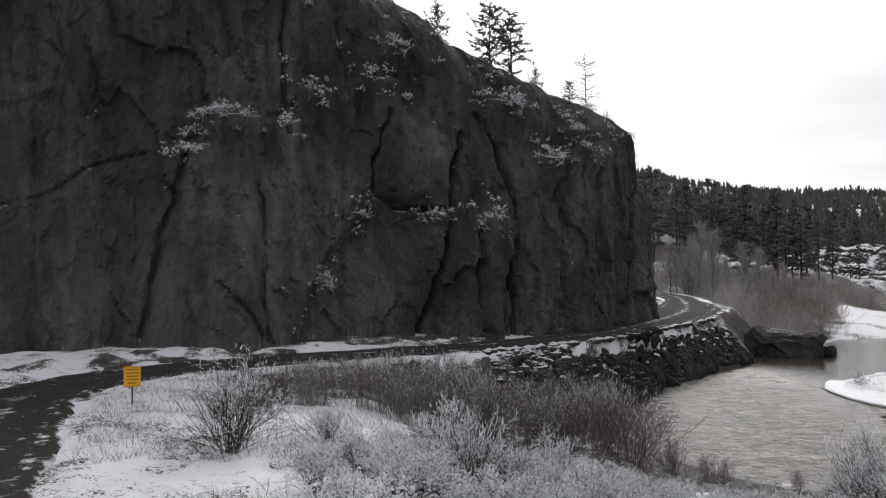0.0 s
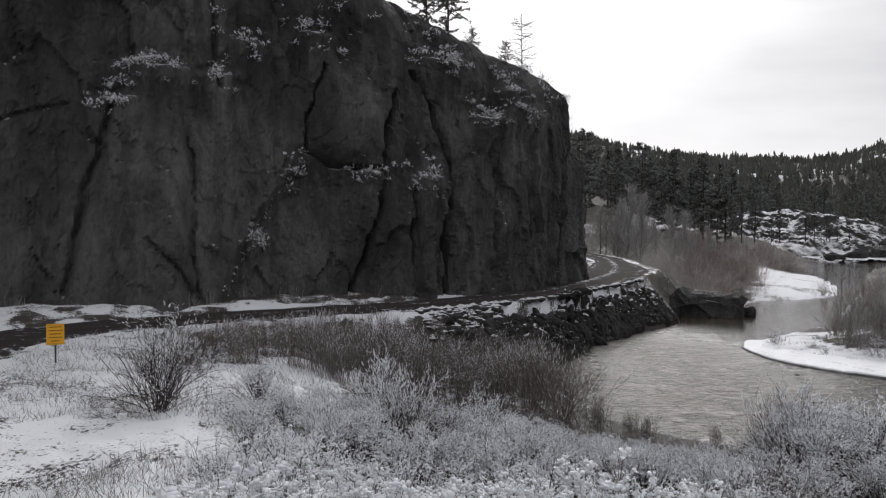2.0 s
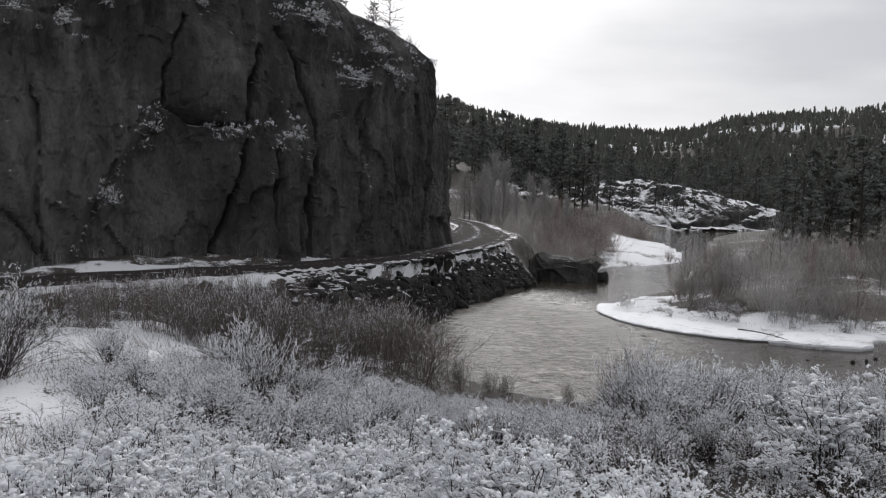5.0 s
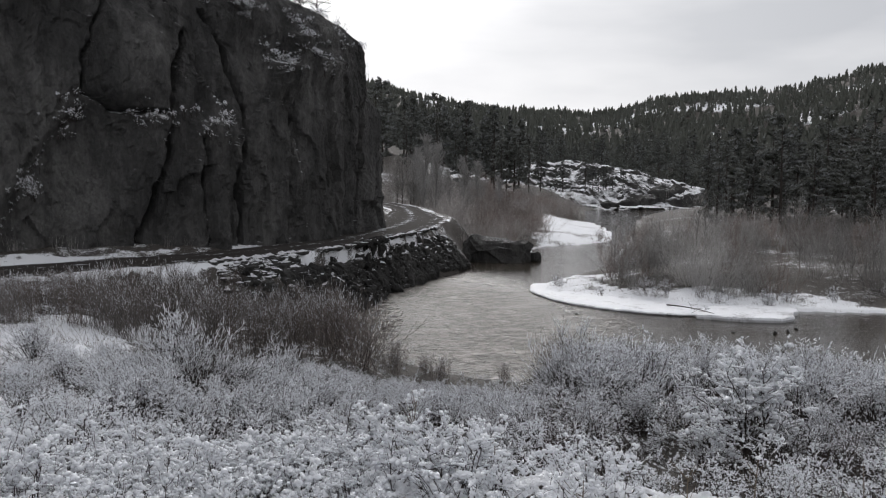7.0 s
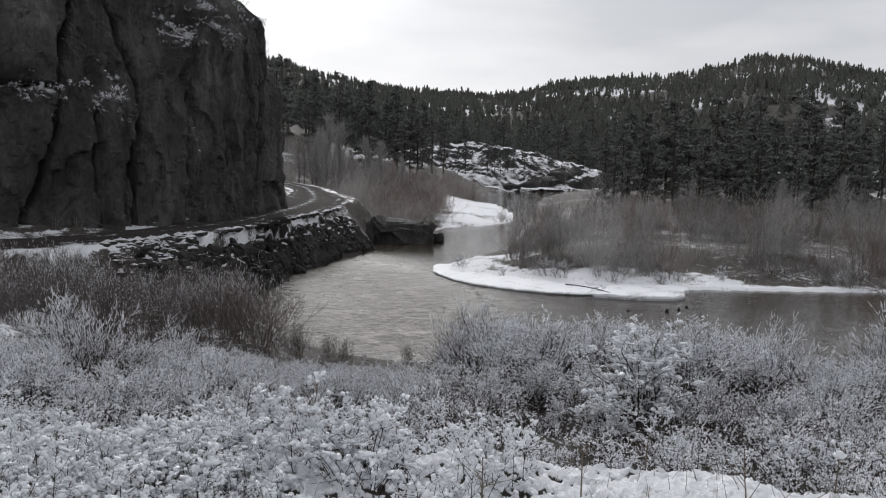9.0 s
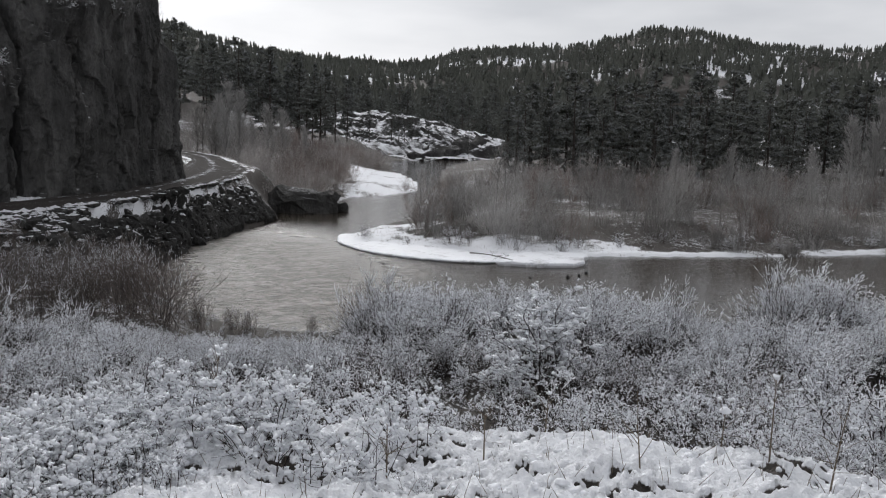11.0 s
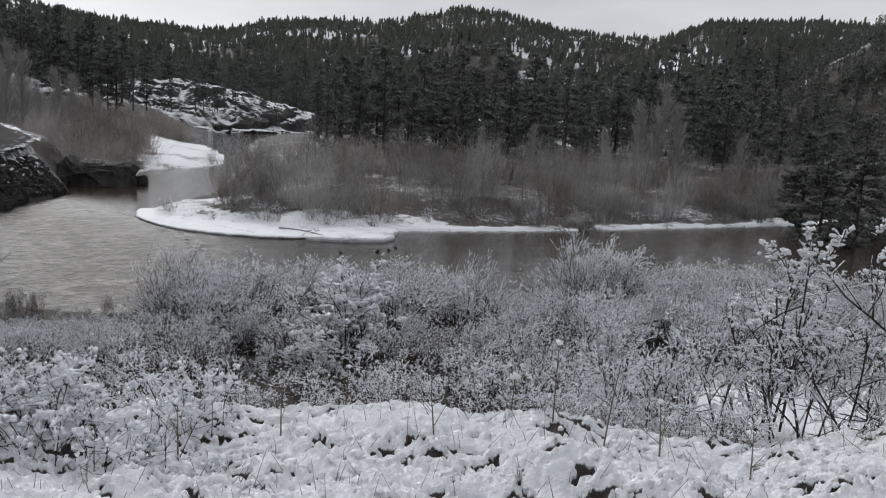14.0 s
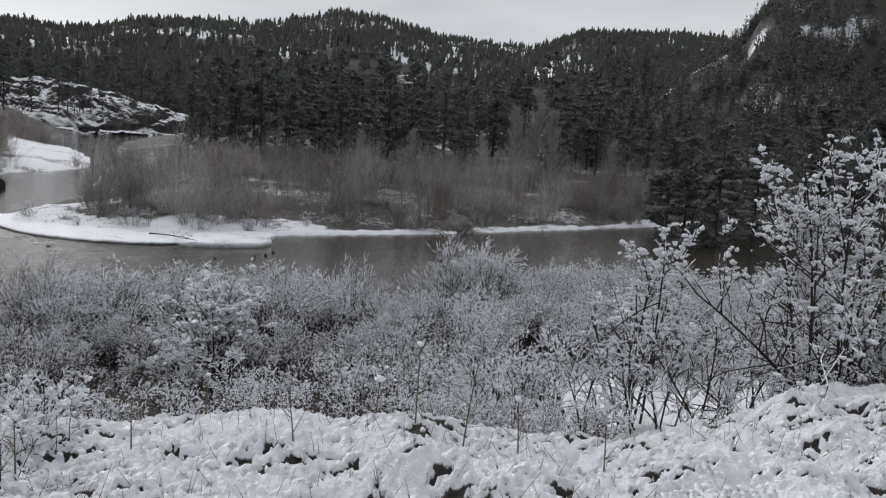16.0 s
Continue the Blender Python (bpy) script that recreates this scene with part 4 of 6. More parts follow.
def conifer_meshes(name, seed, height, low, spread, n, size, taper=0.8, ragged=0.45, boughs=46, bark=None, inner=0.25, lift=0.16):
    """A trunk with boughs, and needle tufts gathered in clumps along the boughs."""
    rng = np.random.default_rng(seed)
    trunk = Soup()
    lean = rng.normal(0, 0.012, 2) * height
    trunk.add(*stems([(0, 0, -0.3)], [(lean[0] * 0.2, lean[1] * 0.2, height * 0.5)], [(lean[0], lean[1], height * 0.98)], 0.016 * height, 0.02, 5, 6))
    h = low + (0.98 - low) * rng.random(boughs) ** 0.95
    w = rng.uniform(0, 2 * math.pi, boughs)
    R = spread * np.clip((1 - h) / (1 - low), 0.02, 1) ** taper * (1 - ragged * rng.random(boughs)) + 0.035 * height
    R = R * np.where(h < low + 0.12, rng.uniform(0.35, 1, boughs), 1)
    rise = rng.normal(-0.05 + 0.7 * (lift - 0.16), lift, boughs)
    A = np.stack([lean[0] * h, lean[1] * h, h * height], 1)
    B = A + np.stack([np.cos(w) * R, np.sin(w) * R, rise * R], 1)
    Mm = (A + B) / 2 + np.stack([0 * w, 0 * w, -0.06 * R], 1)
    trunk.add(*stems(A, Mm, B, 0.0035 * height, 0.0012 * height, 3, 3))
    # tufts along the outer part of each bough, more on long ones
    wgt = R + 0.02 * height
    i = rng.choice(boughs, n, p=wgt / wgt.sum())
    t = rng.random(n) ** 0.6
    t = inner + (1.05 - inner) * t
    tt = t[:, None]
    P = (1 - tt) ** 2 * A[i] + 2 * tt * (1 - tt) * Mm[i] + tt * tt * B[i]
    P = P + rng.normal(0, 1, (n, 3)) * np.array([0.24, 0.24, 0.17]) * size
    out = np.stack([np.cos(w[i]), np.sin(w[i]), np.full(n, 0.25)], 1) + rng.normal(0, 0.62, (n, 3))
    out /= np.linalg.norm(out, axis=1)[:, None]
    L = size * rng.uniform(0.55, 1.25, n)
    crown = Soup()
    crown.add(*cones(P - out * (0.3 * L)[:, None], P + out * (0.7 * L)[:, None], 0.22 * L))
    # leader
    k = 26
    hh = rng.uniform(0.86, 1.0, k)
    P = np.stack([lean[0] * hh, lean[1] * hh, hh * height], 1)
    out = rng.normal(0, 1, (k, 3)) + np.array([0, 0, 0.8])
    out /= np.linalg.norm(out, axis=1)[:, None]
    crown.add(*cones(P, P + out * (size * (0.15 + 2.2 * (1 - hh)))[:, None], np.full(k, 0.10 * size)))
    return trunk.mesh(name + "_trunk", bark or M_BARK), crown.mesh(name + "_crown", M_NEEDLE)


def tree_from(name, meshes, m, label, group, scale=1.0, category="tree"):
    root = new(name)
    root.matrix_world = m
    root.scale = (scale, scale, scale)
    part("trunk", meshes[0], root)
    part("crown", meshes[1], root)
    return tagged(root, label, category, group)


PINES = [conifer_meshes("pine", 200 + i, 17, (0.16, 0.10, 0.20, 0.12, 0.06, 0.22, 0.14, 0.1)[i], (4.0, 3.4, 4.6, 4.1, 3.1, 4.9, 3.5, 4.3)[i], 1700, 0.72, (0.85, 1.0, 0.7, 0.9, 1.1, 0.65, 0.95, 0.8)[i],
                        0.5, (54, 60, 44, 52, 64, 40, 56, 48)[i]) for i in range(8)]
# small broad pines of the cliff top
SCRUB = [conifer_meshes("scrub_pine", 240 + i, 4.2, 0.06, 1.7, 2000, 0.18, 0.6, 0.55, 80, None, 0.02, 0.5) for i in range(3)]
BANK = [conifer_meshes("bank_pine", 250 + i, 10, 0.08, 2.5, 6500, 0.33, 0.7, 0.4, 110, None, 0.05) for i in range(2)]

protos = {}


def plant_tree(key, meshes, x, y, k, turn, label, group, z=None, name="pine_tree"):
    m = pose(x, y, (land_at(x, y) if z is None else z) - 0.1, 0, 0, turn)
    if key not in protos:
        ob = protos[key] = tree_from(name, meshes, m, label, group, 1.0)
    else:
        ob = tagged(copy_thing(protos[key], m), label, "tree", group)
    ob.scale = (k, k, k)
    return ob


BLUFF_LINE = np.array([(84, 166), (104, 171), (124, 181), (134, 188)], float)


def forest():
    """Pines of the valley floor and the near slopes."""
    rng = np.random.default_rng(5)
    spots = np.zeros((0, 2))
    # bearing from, to, distance from, to, count, height low, high
    for b0, b1, d0, d1, count, h0, h1 in [(13.5, 25, 150, 245, 66, 10, 16), (25, 37, 225, 330, 40, 10, 15), (35.5, 64, 98, 150, 68, 8, 15), (36, 66, 150, 230, 56, 9, 16), (64, 84, 90, 170, 40, 6, 11)]:
        n = count * 14
        b, d = np.radians(rng.uniform(b0, b1, n)), rng.uniform(d0, d1, n)
        x, y = d * np.sin(b), d * np.cos(b)
        ok = ~inside(x, y, WATER) & (line_dist(x, y, WATER)[0] > 7) & ((line_dist(x, y, BLUFF_LINE)[0] > 15) | (rng.random(n) < 0.06))
        got = 0
        for px_, py_ in zip(x[ok], y[ok]):
            if got >= count:
                break
            if len(spots) and np.min((spots[:, 0] - px_) ** 2 + (spots[:, 1] - py_) ** 2) < 10.0:
                continue
            spots = np.vstack([spots, [px_, py_]])
            got += 1
            i = int(rng.integers(8))
            plant_tree(("pine", i), PINES[i], px_, py_, rng.uniform(h0, h1) / 17.0, rng.uniform(0, 360), "dark snow-dusted pine in the valley forest", "valley pines")


forest()
# the tall ones in front
for j, (b, d, h) in enumerate([(36.6, 132, 10), (37.4, 124, 9), (38.4, 120, 11), (39.9, 126, 15.5), (41.3, 130, 14), (43.0, 126, 15.5), (44.9, 130, 13), (46.6, 124, 12), (48.4, 128, 16), (50.3, 126, 14), (51.6, 130, 12), (53.6, 124, 13.5),
                               (56.0, 126, 14), (58.0, 120, 12), (60.6, 116, 12.5), (63.0, 110, 11.5), (65.0, 104, 10.5), (48.0, 92, 6.8), (53.9, 100, 6.0), (42.0, 108, 8.5), (46.0, 106, 9.0)]):
    x, y = polar(b, d)
    plant_tree(("pine", j * 3 % 8), PINES[j * 3 % 8], x, y, h / 17.0, 53 * j, "tall dark pine at the forest's front edge", "front pines")


def far_woods():
    """The distant wooded hills: thousands of small conifers in one object."""
    rng = np.random.default_rng(77)
    N = 34000
    b, d = rng.uniform(10, 90, N), 235 + 460 * rng.random(N) ** 0.8
    near = rng.random(N) < 0.13
    b, d = np.where(near, rng.uniform(60, 92, N), b), np.where(near, rng.uniform(135, 300, N), d)
    x, y = d * np.sin(np.radians(b)), d * np.cos(np.radians(b))
    open_ = fbm(x * 0.013, y * 0.013, 0, 4, 101, 0.6)
    dens = 0.92 + 0.4 * open_ + 0.85 * fbm(x * 0.045, y * 0.045, 0, 2, 107)
    # the spur's crest is half open
    gap = d - (225 + 14 * np.sin(np.radians(b) * 9))
    dens = np.where((b > 62) & (gap > -24) & (gap < 6), 1.0 + 0.6 * open_, dens)
    keep = (rng.random(N) < dens) & (line_dist(x, y, WATER)[0] > 8) & ~inside(x, y, WATER)
    x, y = x[keep], y[keep]
    z = land(x, y, False)
    n = len(x)
    far = smooth(300, 560, np.hypot(x, y))
    H = (2.8 + 7.0 * rng.beta(1.2, 1.9, n) + 3.0 * (rng.random(n) < 0.10)) * (1 - 0.42 * far)
    H = np.where(np.hypot(x, y) < 300, np.where(np.degrees(np.arctan2(x, y)) > 60, 0.75, 1.1) * H, H)
    fat = rng.uniform(0.19, 0.34, n)
    S = Soup()
    S.add(*stems(np.stack([x, y, z - 0.8], 1), np.stack([x, y, z + H * 0.5], 1), np.stack([x, y, z + H * 0.97], 1), 0.15, 0.03, 2, 3))
    close = np.hypot(x, y) < 335
    q = np.repeat(np.flatnonzero(close), 60)
    m = len(q)
    h = 0.10 + 0.90 * rng.beta(1.0, 1.35, m)
    w = rng.uniform(0, 2 * math.pi, m)
    R = H[q] * fat[q] * ((1.04 - h) ** 0.85) * rng.uniform(0.25, 1.1, m)
    C = np.stack([x[q] + np.cos(w) * R, y[q] + np.sin(w) * R, z[q] + H[q] * h], 1)
    out = np.stack([np.cos(w), np.sin(w), np.full(m, 0.1)], 1) + rng.normal(0, 0.6, (m, 3))
    out /= np.linalg.norm(out, axis=1)[:, None]
    L = 0.12 * H[q] * rng.uniform(0.6, 1.3, m) * np.clip(1.35 - h, 0.5, 1.0)
    S.add(*cones(C - out * (0.4 * L)[:, None], C + out * (0.6 * L)[:, None], 0.30 * L))
    # farther off, each tree is a stack of tapering whorls
    q = np.repeat(np.flatnonzero(~close), 7)
    m = len(q)
    h = np.tile(np.array([0.08, 0.2, 0.33, 0.46, 0.58, 0.7, 0.8]), m // 7) + rng.normal(0, 0.03, m)
    R = H[q] * fat[q] * (1.08 - h) ** 0.75 * rng.uniform(0.65, 1.15, m)
    C = np.stack([x[q] + rng.normal(0, 0.16, m) * R, y[q] + rng.normal(0, 0.16, m) * R, z[q] + H[q] * h], 1)
    tip = C + np.stack([rng.normal(0, 0.25, m) * R, rng.normal(0, 0.25, m) * R, H[q] * np.minimum(0.34, 1.02 - h)], 1)
    S.add(*cones(C, tip, R))
    ob = new("far_woods", S.mesh("far_woods", M_FOREST))
    return tagged(ob, "distant hillside woods of dark conifers", "forest", kind="stuff")


far_woods()


# ---- bare shrubs ----
def bez(b, m, e, t):
    t = t[:, None]
    return (1 - t) ** 2 * b + 2 * t * (1 - t) * m + t * t * e


def shrub_meshes(name, mat, seed, height, spread, n1, n2, n3, r0=0.013, frost=0, frost_r=0.009, lumps=0, lump_r=0.03, arch=0.15, base=0.12, fat=False, twist=0.5, droop=0.0, fine=0.13, bend=0.12, cluster=1, high=1.0):
    """A leafless shrub in two meshes: its branches, and the snow that lies along them."""
    rng = np.random.default_rng(seed)
    w = rng.uniform(0, 2 * math.pi, n1)
    tilt = np.clip(np.abs(rng.normal(0, 1, n1)) * spread, 0, 1.35)
    L = height * rng.uniform(0.65, 1.05, n1) * (1 - 0.18 * tilt)
    B = np.stack([rng.normal(0, base, n1), rng.normal(0, base, n1), np.full(n1, -0.1)], 1)
    D = np.stack([np.cos(w) * np.sin(tilt), np.sin(w) * np.sin(tilt), np.cos(tilt)], 1)
    T = B + D * L[:, None]
    Mm = B + D * (L * 0.5)[:, None] + np.array([0, 0, 1.0]) * (L * arch)[:, None] + rng.normal(0, 0.05 * height, (n1, 3))
    sets = [(B, Mm, T, r0, r0 * 0.45)]

    def children(par, count, length, wild, r):
        i = rng.integers(0, len(par[0]), count)
        t = rng.uniform(0.22, 1.0, count)
        P = bez(par[0][i], par[1][i], par[2][i], t)
        d = par[2][i] - par[0][i]
        d /= np.linalg.norm(d, axis=1)[:, None] + 1e-9
        d = d + rng.normal(0, wild, (count, 3)) + np.array([0, 0, 0.16 - droop])
        d /= np.linalg.norm(d, axis=1)[:, None] + 1e-9
        ln = length * rng.uniform(0.5, 1.3, count) * (1.15 - 0.5 * t)
        E = P + d * ln[:, None]
        E[:, 2] = np.maximum(E[:, 2], 0.03)
        M2 = (P + E) / 2 + rng.normal(0, bend, (count, 3)) * ln[:, None]
        return (P, M2, E, r, r * 0.45)

    sets.append(children(sets[0], n2, height * 0.40, twist, r0 * 0.5))
    sets.append(children(sets[1], n3, height * fine, twist * 1.15, r0 * 0.34))
    S = Soup()
    for k, (b, m, t, ra, rb) in enumerate(sets):
        if k < 2:
            S.add(*stems(b, m, t, ra, rb, (6, 4)[k], 3))
        else:
            S.add(*cones(b, t, np.full(len(b), ra)))
    out = [S.mesh(name + "_branches", mat)]
    if frost or lumps:
        Q = Soup()
        sets[2] = (sets[2][0], (sets[2][0] + sets[2][2]) / 2, *sets[2][2:])
        src = [np.concatenate([a[k] for a in sets[1:]]) for k in range(3)]
        if frost:
            # snow lying in lines along the upper side of the twigs
            i = np.where(rng.random(frost * 2) < 0.8, rng.integers(n2, n2 + n3, frost * 2), rng.integers(0, n2, frost * 2))
            i = i[np.argsort(-(high * src[2][i, 2] + rng.normal(0, 0.22 * height, frost * 2)))][:frost]
            t0 = rng.uniform(0, 0.75, frost)
            t1 = np.minimum(1.0, t0 + np.where(i < n2, rng.uniform(0.06, 0.18, frost), rng.uniform(0.2, 0.55, frost)))
            a, c = bez(src[0][i], src[1][i], src[2][i], t0), bez(src[0][i], src[1][i], src[2][i], t1)
            rr = frost_r * rng.uniform(0.6, 1.5, frost)
            a[:, 2] += rr * 0.7
            c[:, 2] += rr * 0.7
            Q.add(*stems(a, (a + c) / 2 + np.array([0, 0, 1.0]) * (rr * 0.5)[:, None], c, rr, rr * 0.55, 2, 3))
        if lumps:
            i = rng.integers(0, len(src[0]), lumps * 2)
            i = i[np.argsort(-(high * src[2][i, 2] + rng.normal(0, 0.22 * height, lumps * 2)))][:lumps]
            t = rng.random(lumps) ** 0.6
            c = bez(src[0][i], src[1][i], src[2][i], t)
            rr = lump_r * rng.uniform(0.45, 1.4, lumps) ** 1.2
            c[:, 2] += rr * 0.35
            if cluster > 1:
                # each clump is several uneven balls pressed together
                i, c, rr = np.repeat(i, cluster), np.repeat(c, cluster, 0), np.repeat(rr, cluster) * rng.uniform(0.55, 1.05, lumps * cluster)
                c = c + rng.normal(0, 0.75, (lumps * cluster, 3)) * rr[:, None] * np.array([1.2, 1.2, 0.6])
                lumps = lumps * cluster
            along = src[2][i] - src[0][i]
            turn = np.arctan2(along[:, 1], along[:, 0]) + rng.normal(0, 0.3, lumps)
            Q.add(*blobs(c, np.stack([rr * rng.uniform(0.9, 1.7, lumps), rr * rng.uniform(0.7, 1.0, lumps), rr * rng.uniform(0.6, 1.0, lumps)], 1), rng, (ICO_V, ICO_F) if fat else None, 0.45, turn))
        out.append(Q.mesh(name + "_snow", M_SNOW, fat))
    return out


def shrub_from(name, meshes, m, label, group, category="shrub"):
    root = new(name)
    root.matrix_world = m
    part("branch_crown", meshes[0], root)
    if len(meshes) > 1:
        tagged(part("snow_cover", meshes[1], root, "snow clinging to the twigs"), kind="stuff")
    return tagged(root, label, category, group)


# kinds of shrub
FROST = [shrub_meshes("frosted_shrub", M_FROST, 300 + i, 1.75, 0.60, 34, 300, 1700, 0.009, 2600, 0.0085, 330, 0.0150, twist=0.65, cluster=3, high=2.2, fine=0.12) for i in range(5)]
LOW = [shrub_meshes("low_shrub", M_FROST, 320 + i, 0.75, 0.75, 14, 90, 480, 0.005, 560, 0.0064, 120, 0.0110, twist=0.8, cluster=3) for i in range(4)]
SPRIG = [shrub_meshes("snowy_sprig", M_FROST, 330 + i, 0.46, 0.75, 17, 90, 330, 0.004, 420, 0.0085, 190, 0.0130, fat=True, twist=0.95, cluster=3, high=0.4) for i in range(4)]
LADEN = [shrub_meshes("snow_laden_shrub", M_BARK, 340 + i, 1.35, 0.52, 20, 170, 900, 0.010, 1200, 0.0095, 850, 0.0205, fat=True, twist=0.75, cluster=3, high=1.2) for i in range(2)]
BROWN = [shrub_meshes("brown_shrub", M_BROWN, 470 + i, 0.95, 0.7, 14, 80, 460, 0.006, 260, 0.0068, 16, 0.012, twist=0.9, cluster=2) for i in range(3)]
DARK = [shrub_meshes("dark_shrub", M_BARK, 360 + i, 1.8, 0.62, 70, 420, 2800, 0.0075, 900, 0.007, 90, 0.014, twist=0.6) for i in range(2)]
WILLOW = [shrub_meshes("willow", (M_RED, M_DUSK)[i % 2], 380 + i, 2.7, 0.30, 48, 260, 460, 0.011, 230, 0.008, 40, 0.016, 0.08, 0.35, False, 0.3) for i in range(4)]
ARCHED = [shrub_meshes("arched_willow", M_FROST, 390 + i, 2.2, 0.80, 70, 460, 1500, 0.008, 2300, 0.0082, 160, 0.013, 0.14, 0.25, False, 0.34, fine=0.17, high=1.6) for i in range(2)]
BARE_ARCH = [shrub_meshes("bare_willow", M_DUSK, 396 + i, 2.2, 0.62, 70, 420, 1100, 0.009, 260, 0.006, 20, 0.012, 0.14, 0.25, False, 0.34, fine=0.17) for i in range(2)]
BRANCHY = [shrub_meshes("branchy_shrub", M_LIMB, 460 + i, 1.4, 0.66, 7, 55, 330, 0.014, 700, 0.0080, 260, 0.0150, 0.10, 0.15, False, 0.75, bend=0.26, cluster=3, high=0.5) for i in range(3)]
KINDS = {"frost": FROST, "low": LOW, "sprig": SPRIG, "laden": LADEN, "dark": DARK, "willow": WILLOW, "arched": ARCHED, "bare_arch": BARE_ARCH, "branchy": BRANCHY, "brown": BROWN}
KIND_NAMES = {"frost": "frosted_shrub", "low": "low_shrub", "sprig": "snowy_sprig", "laden": "snow_laden_shrub", "dark": "bare_shrub", "willow": "willow_shrub", "arched": "arched_shrub", "bare_arch": "bare_willow_shrub", "branchy": "branchy_shrub", "brown": "brown_shrub"}


def plant(kind, i, x, y, turn, k, label, group, z=None, flat=1.0):
    i = i % len(KINDS[kind])
    m = pose(x, y, (land_at(x, y) - 0.04) if z is None else z, 0, 0, turn)
    if (kind, i) not in protos:
        ob = protos[(kind, i)] = shrub_from(KIND_NAMES[kind], KINDS[kind][i], m, label, group)
    else:
        ob = tagged(copy_thing(protos[(kind, i)], m), label, "shrub", group)
    ob.scale = (k, k, k * flat)
    return ob


NOMINAL = {"frost": 1.72, "low": 0.74, "brown": 0.93, "arched": 1.75, "bare_arch": 1.9, "dark": 1.75}


def bank_room(b, d):
    """How high growth stands on the bank at a bearing and distance: the water shows past it."""
    line = table(b, (-14, -13.6), (-10, -13.4), (-5, -12.1), (-1.4, -11.4), (0.1, -10.7), (1.7, -10.8), (4, -11.5), (8, -12.6), (11.3, -13.1), (15, -14.0), (20, -14.2), (24.6, -14.6), (25.4, -12.6), (26.5, -11.5), (29.3, -10.9),
                 (34.4, -10.45), (38, -10.4), (46, -10.6), (47.7, -11.5), (50, -12.0), (52.5, -11.4), (54.1, -9.4), (56, -8.7), (58, -8.8), (60, -9.1), (64.5, -8.6), (70, -8.2), (90, -7.5))
    return 7.0 + d * math.tan(radians(float(line)))


def fitted(kind, b, d, k, rng):
    """The size at which a shrub stays under the bank's skyline, or none."""
    x, y = polar(b, d)
    room = bank_room(b, d) - land_at(x, y)
    if room < 0.10:
        return 0.0
    return min(k, room / NOMINAL[kind] * rng.uniform(0.82, 1.02))


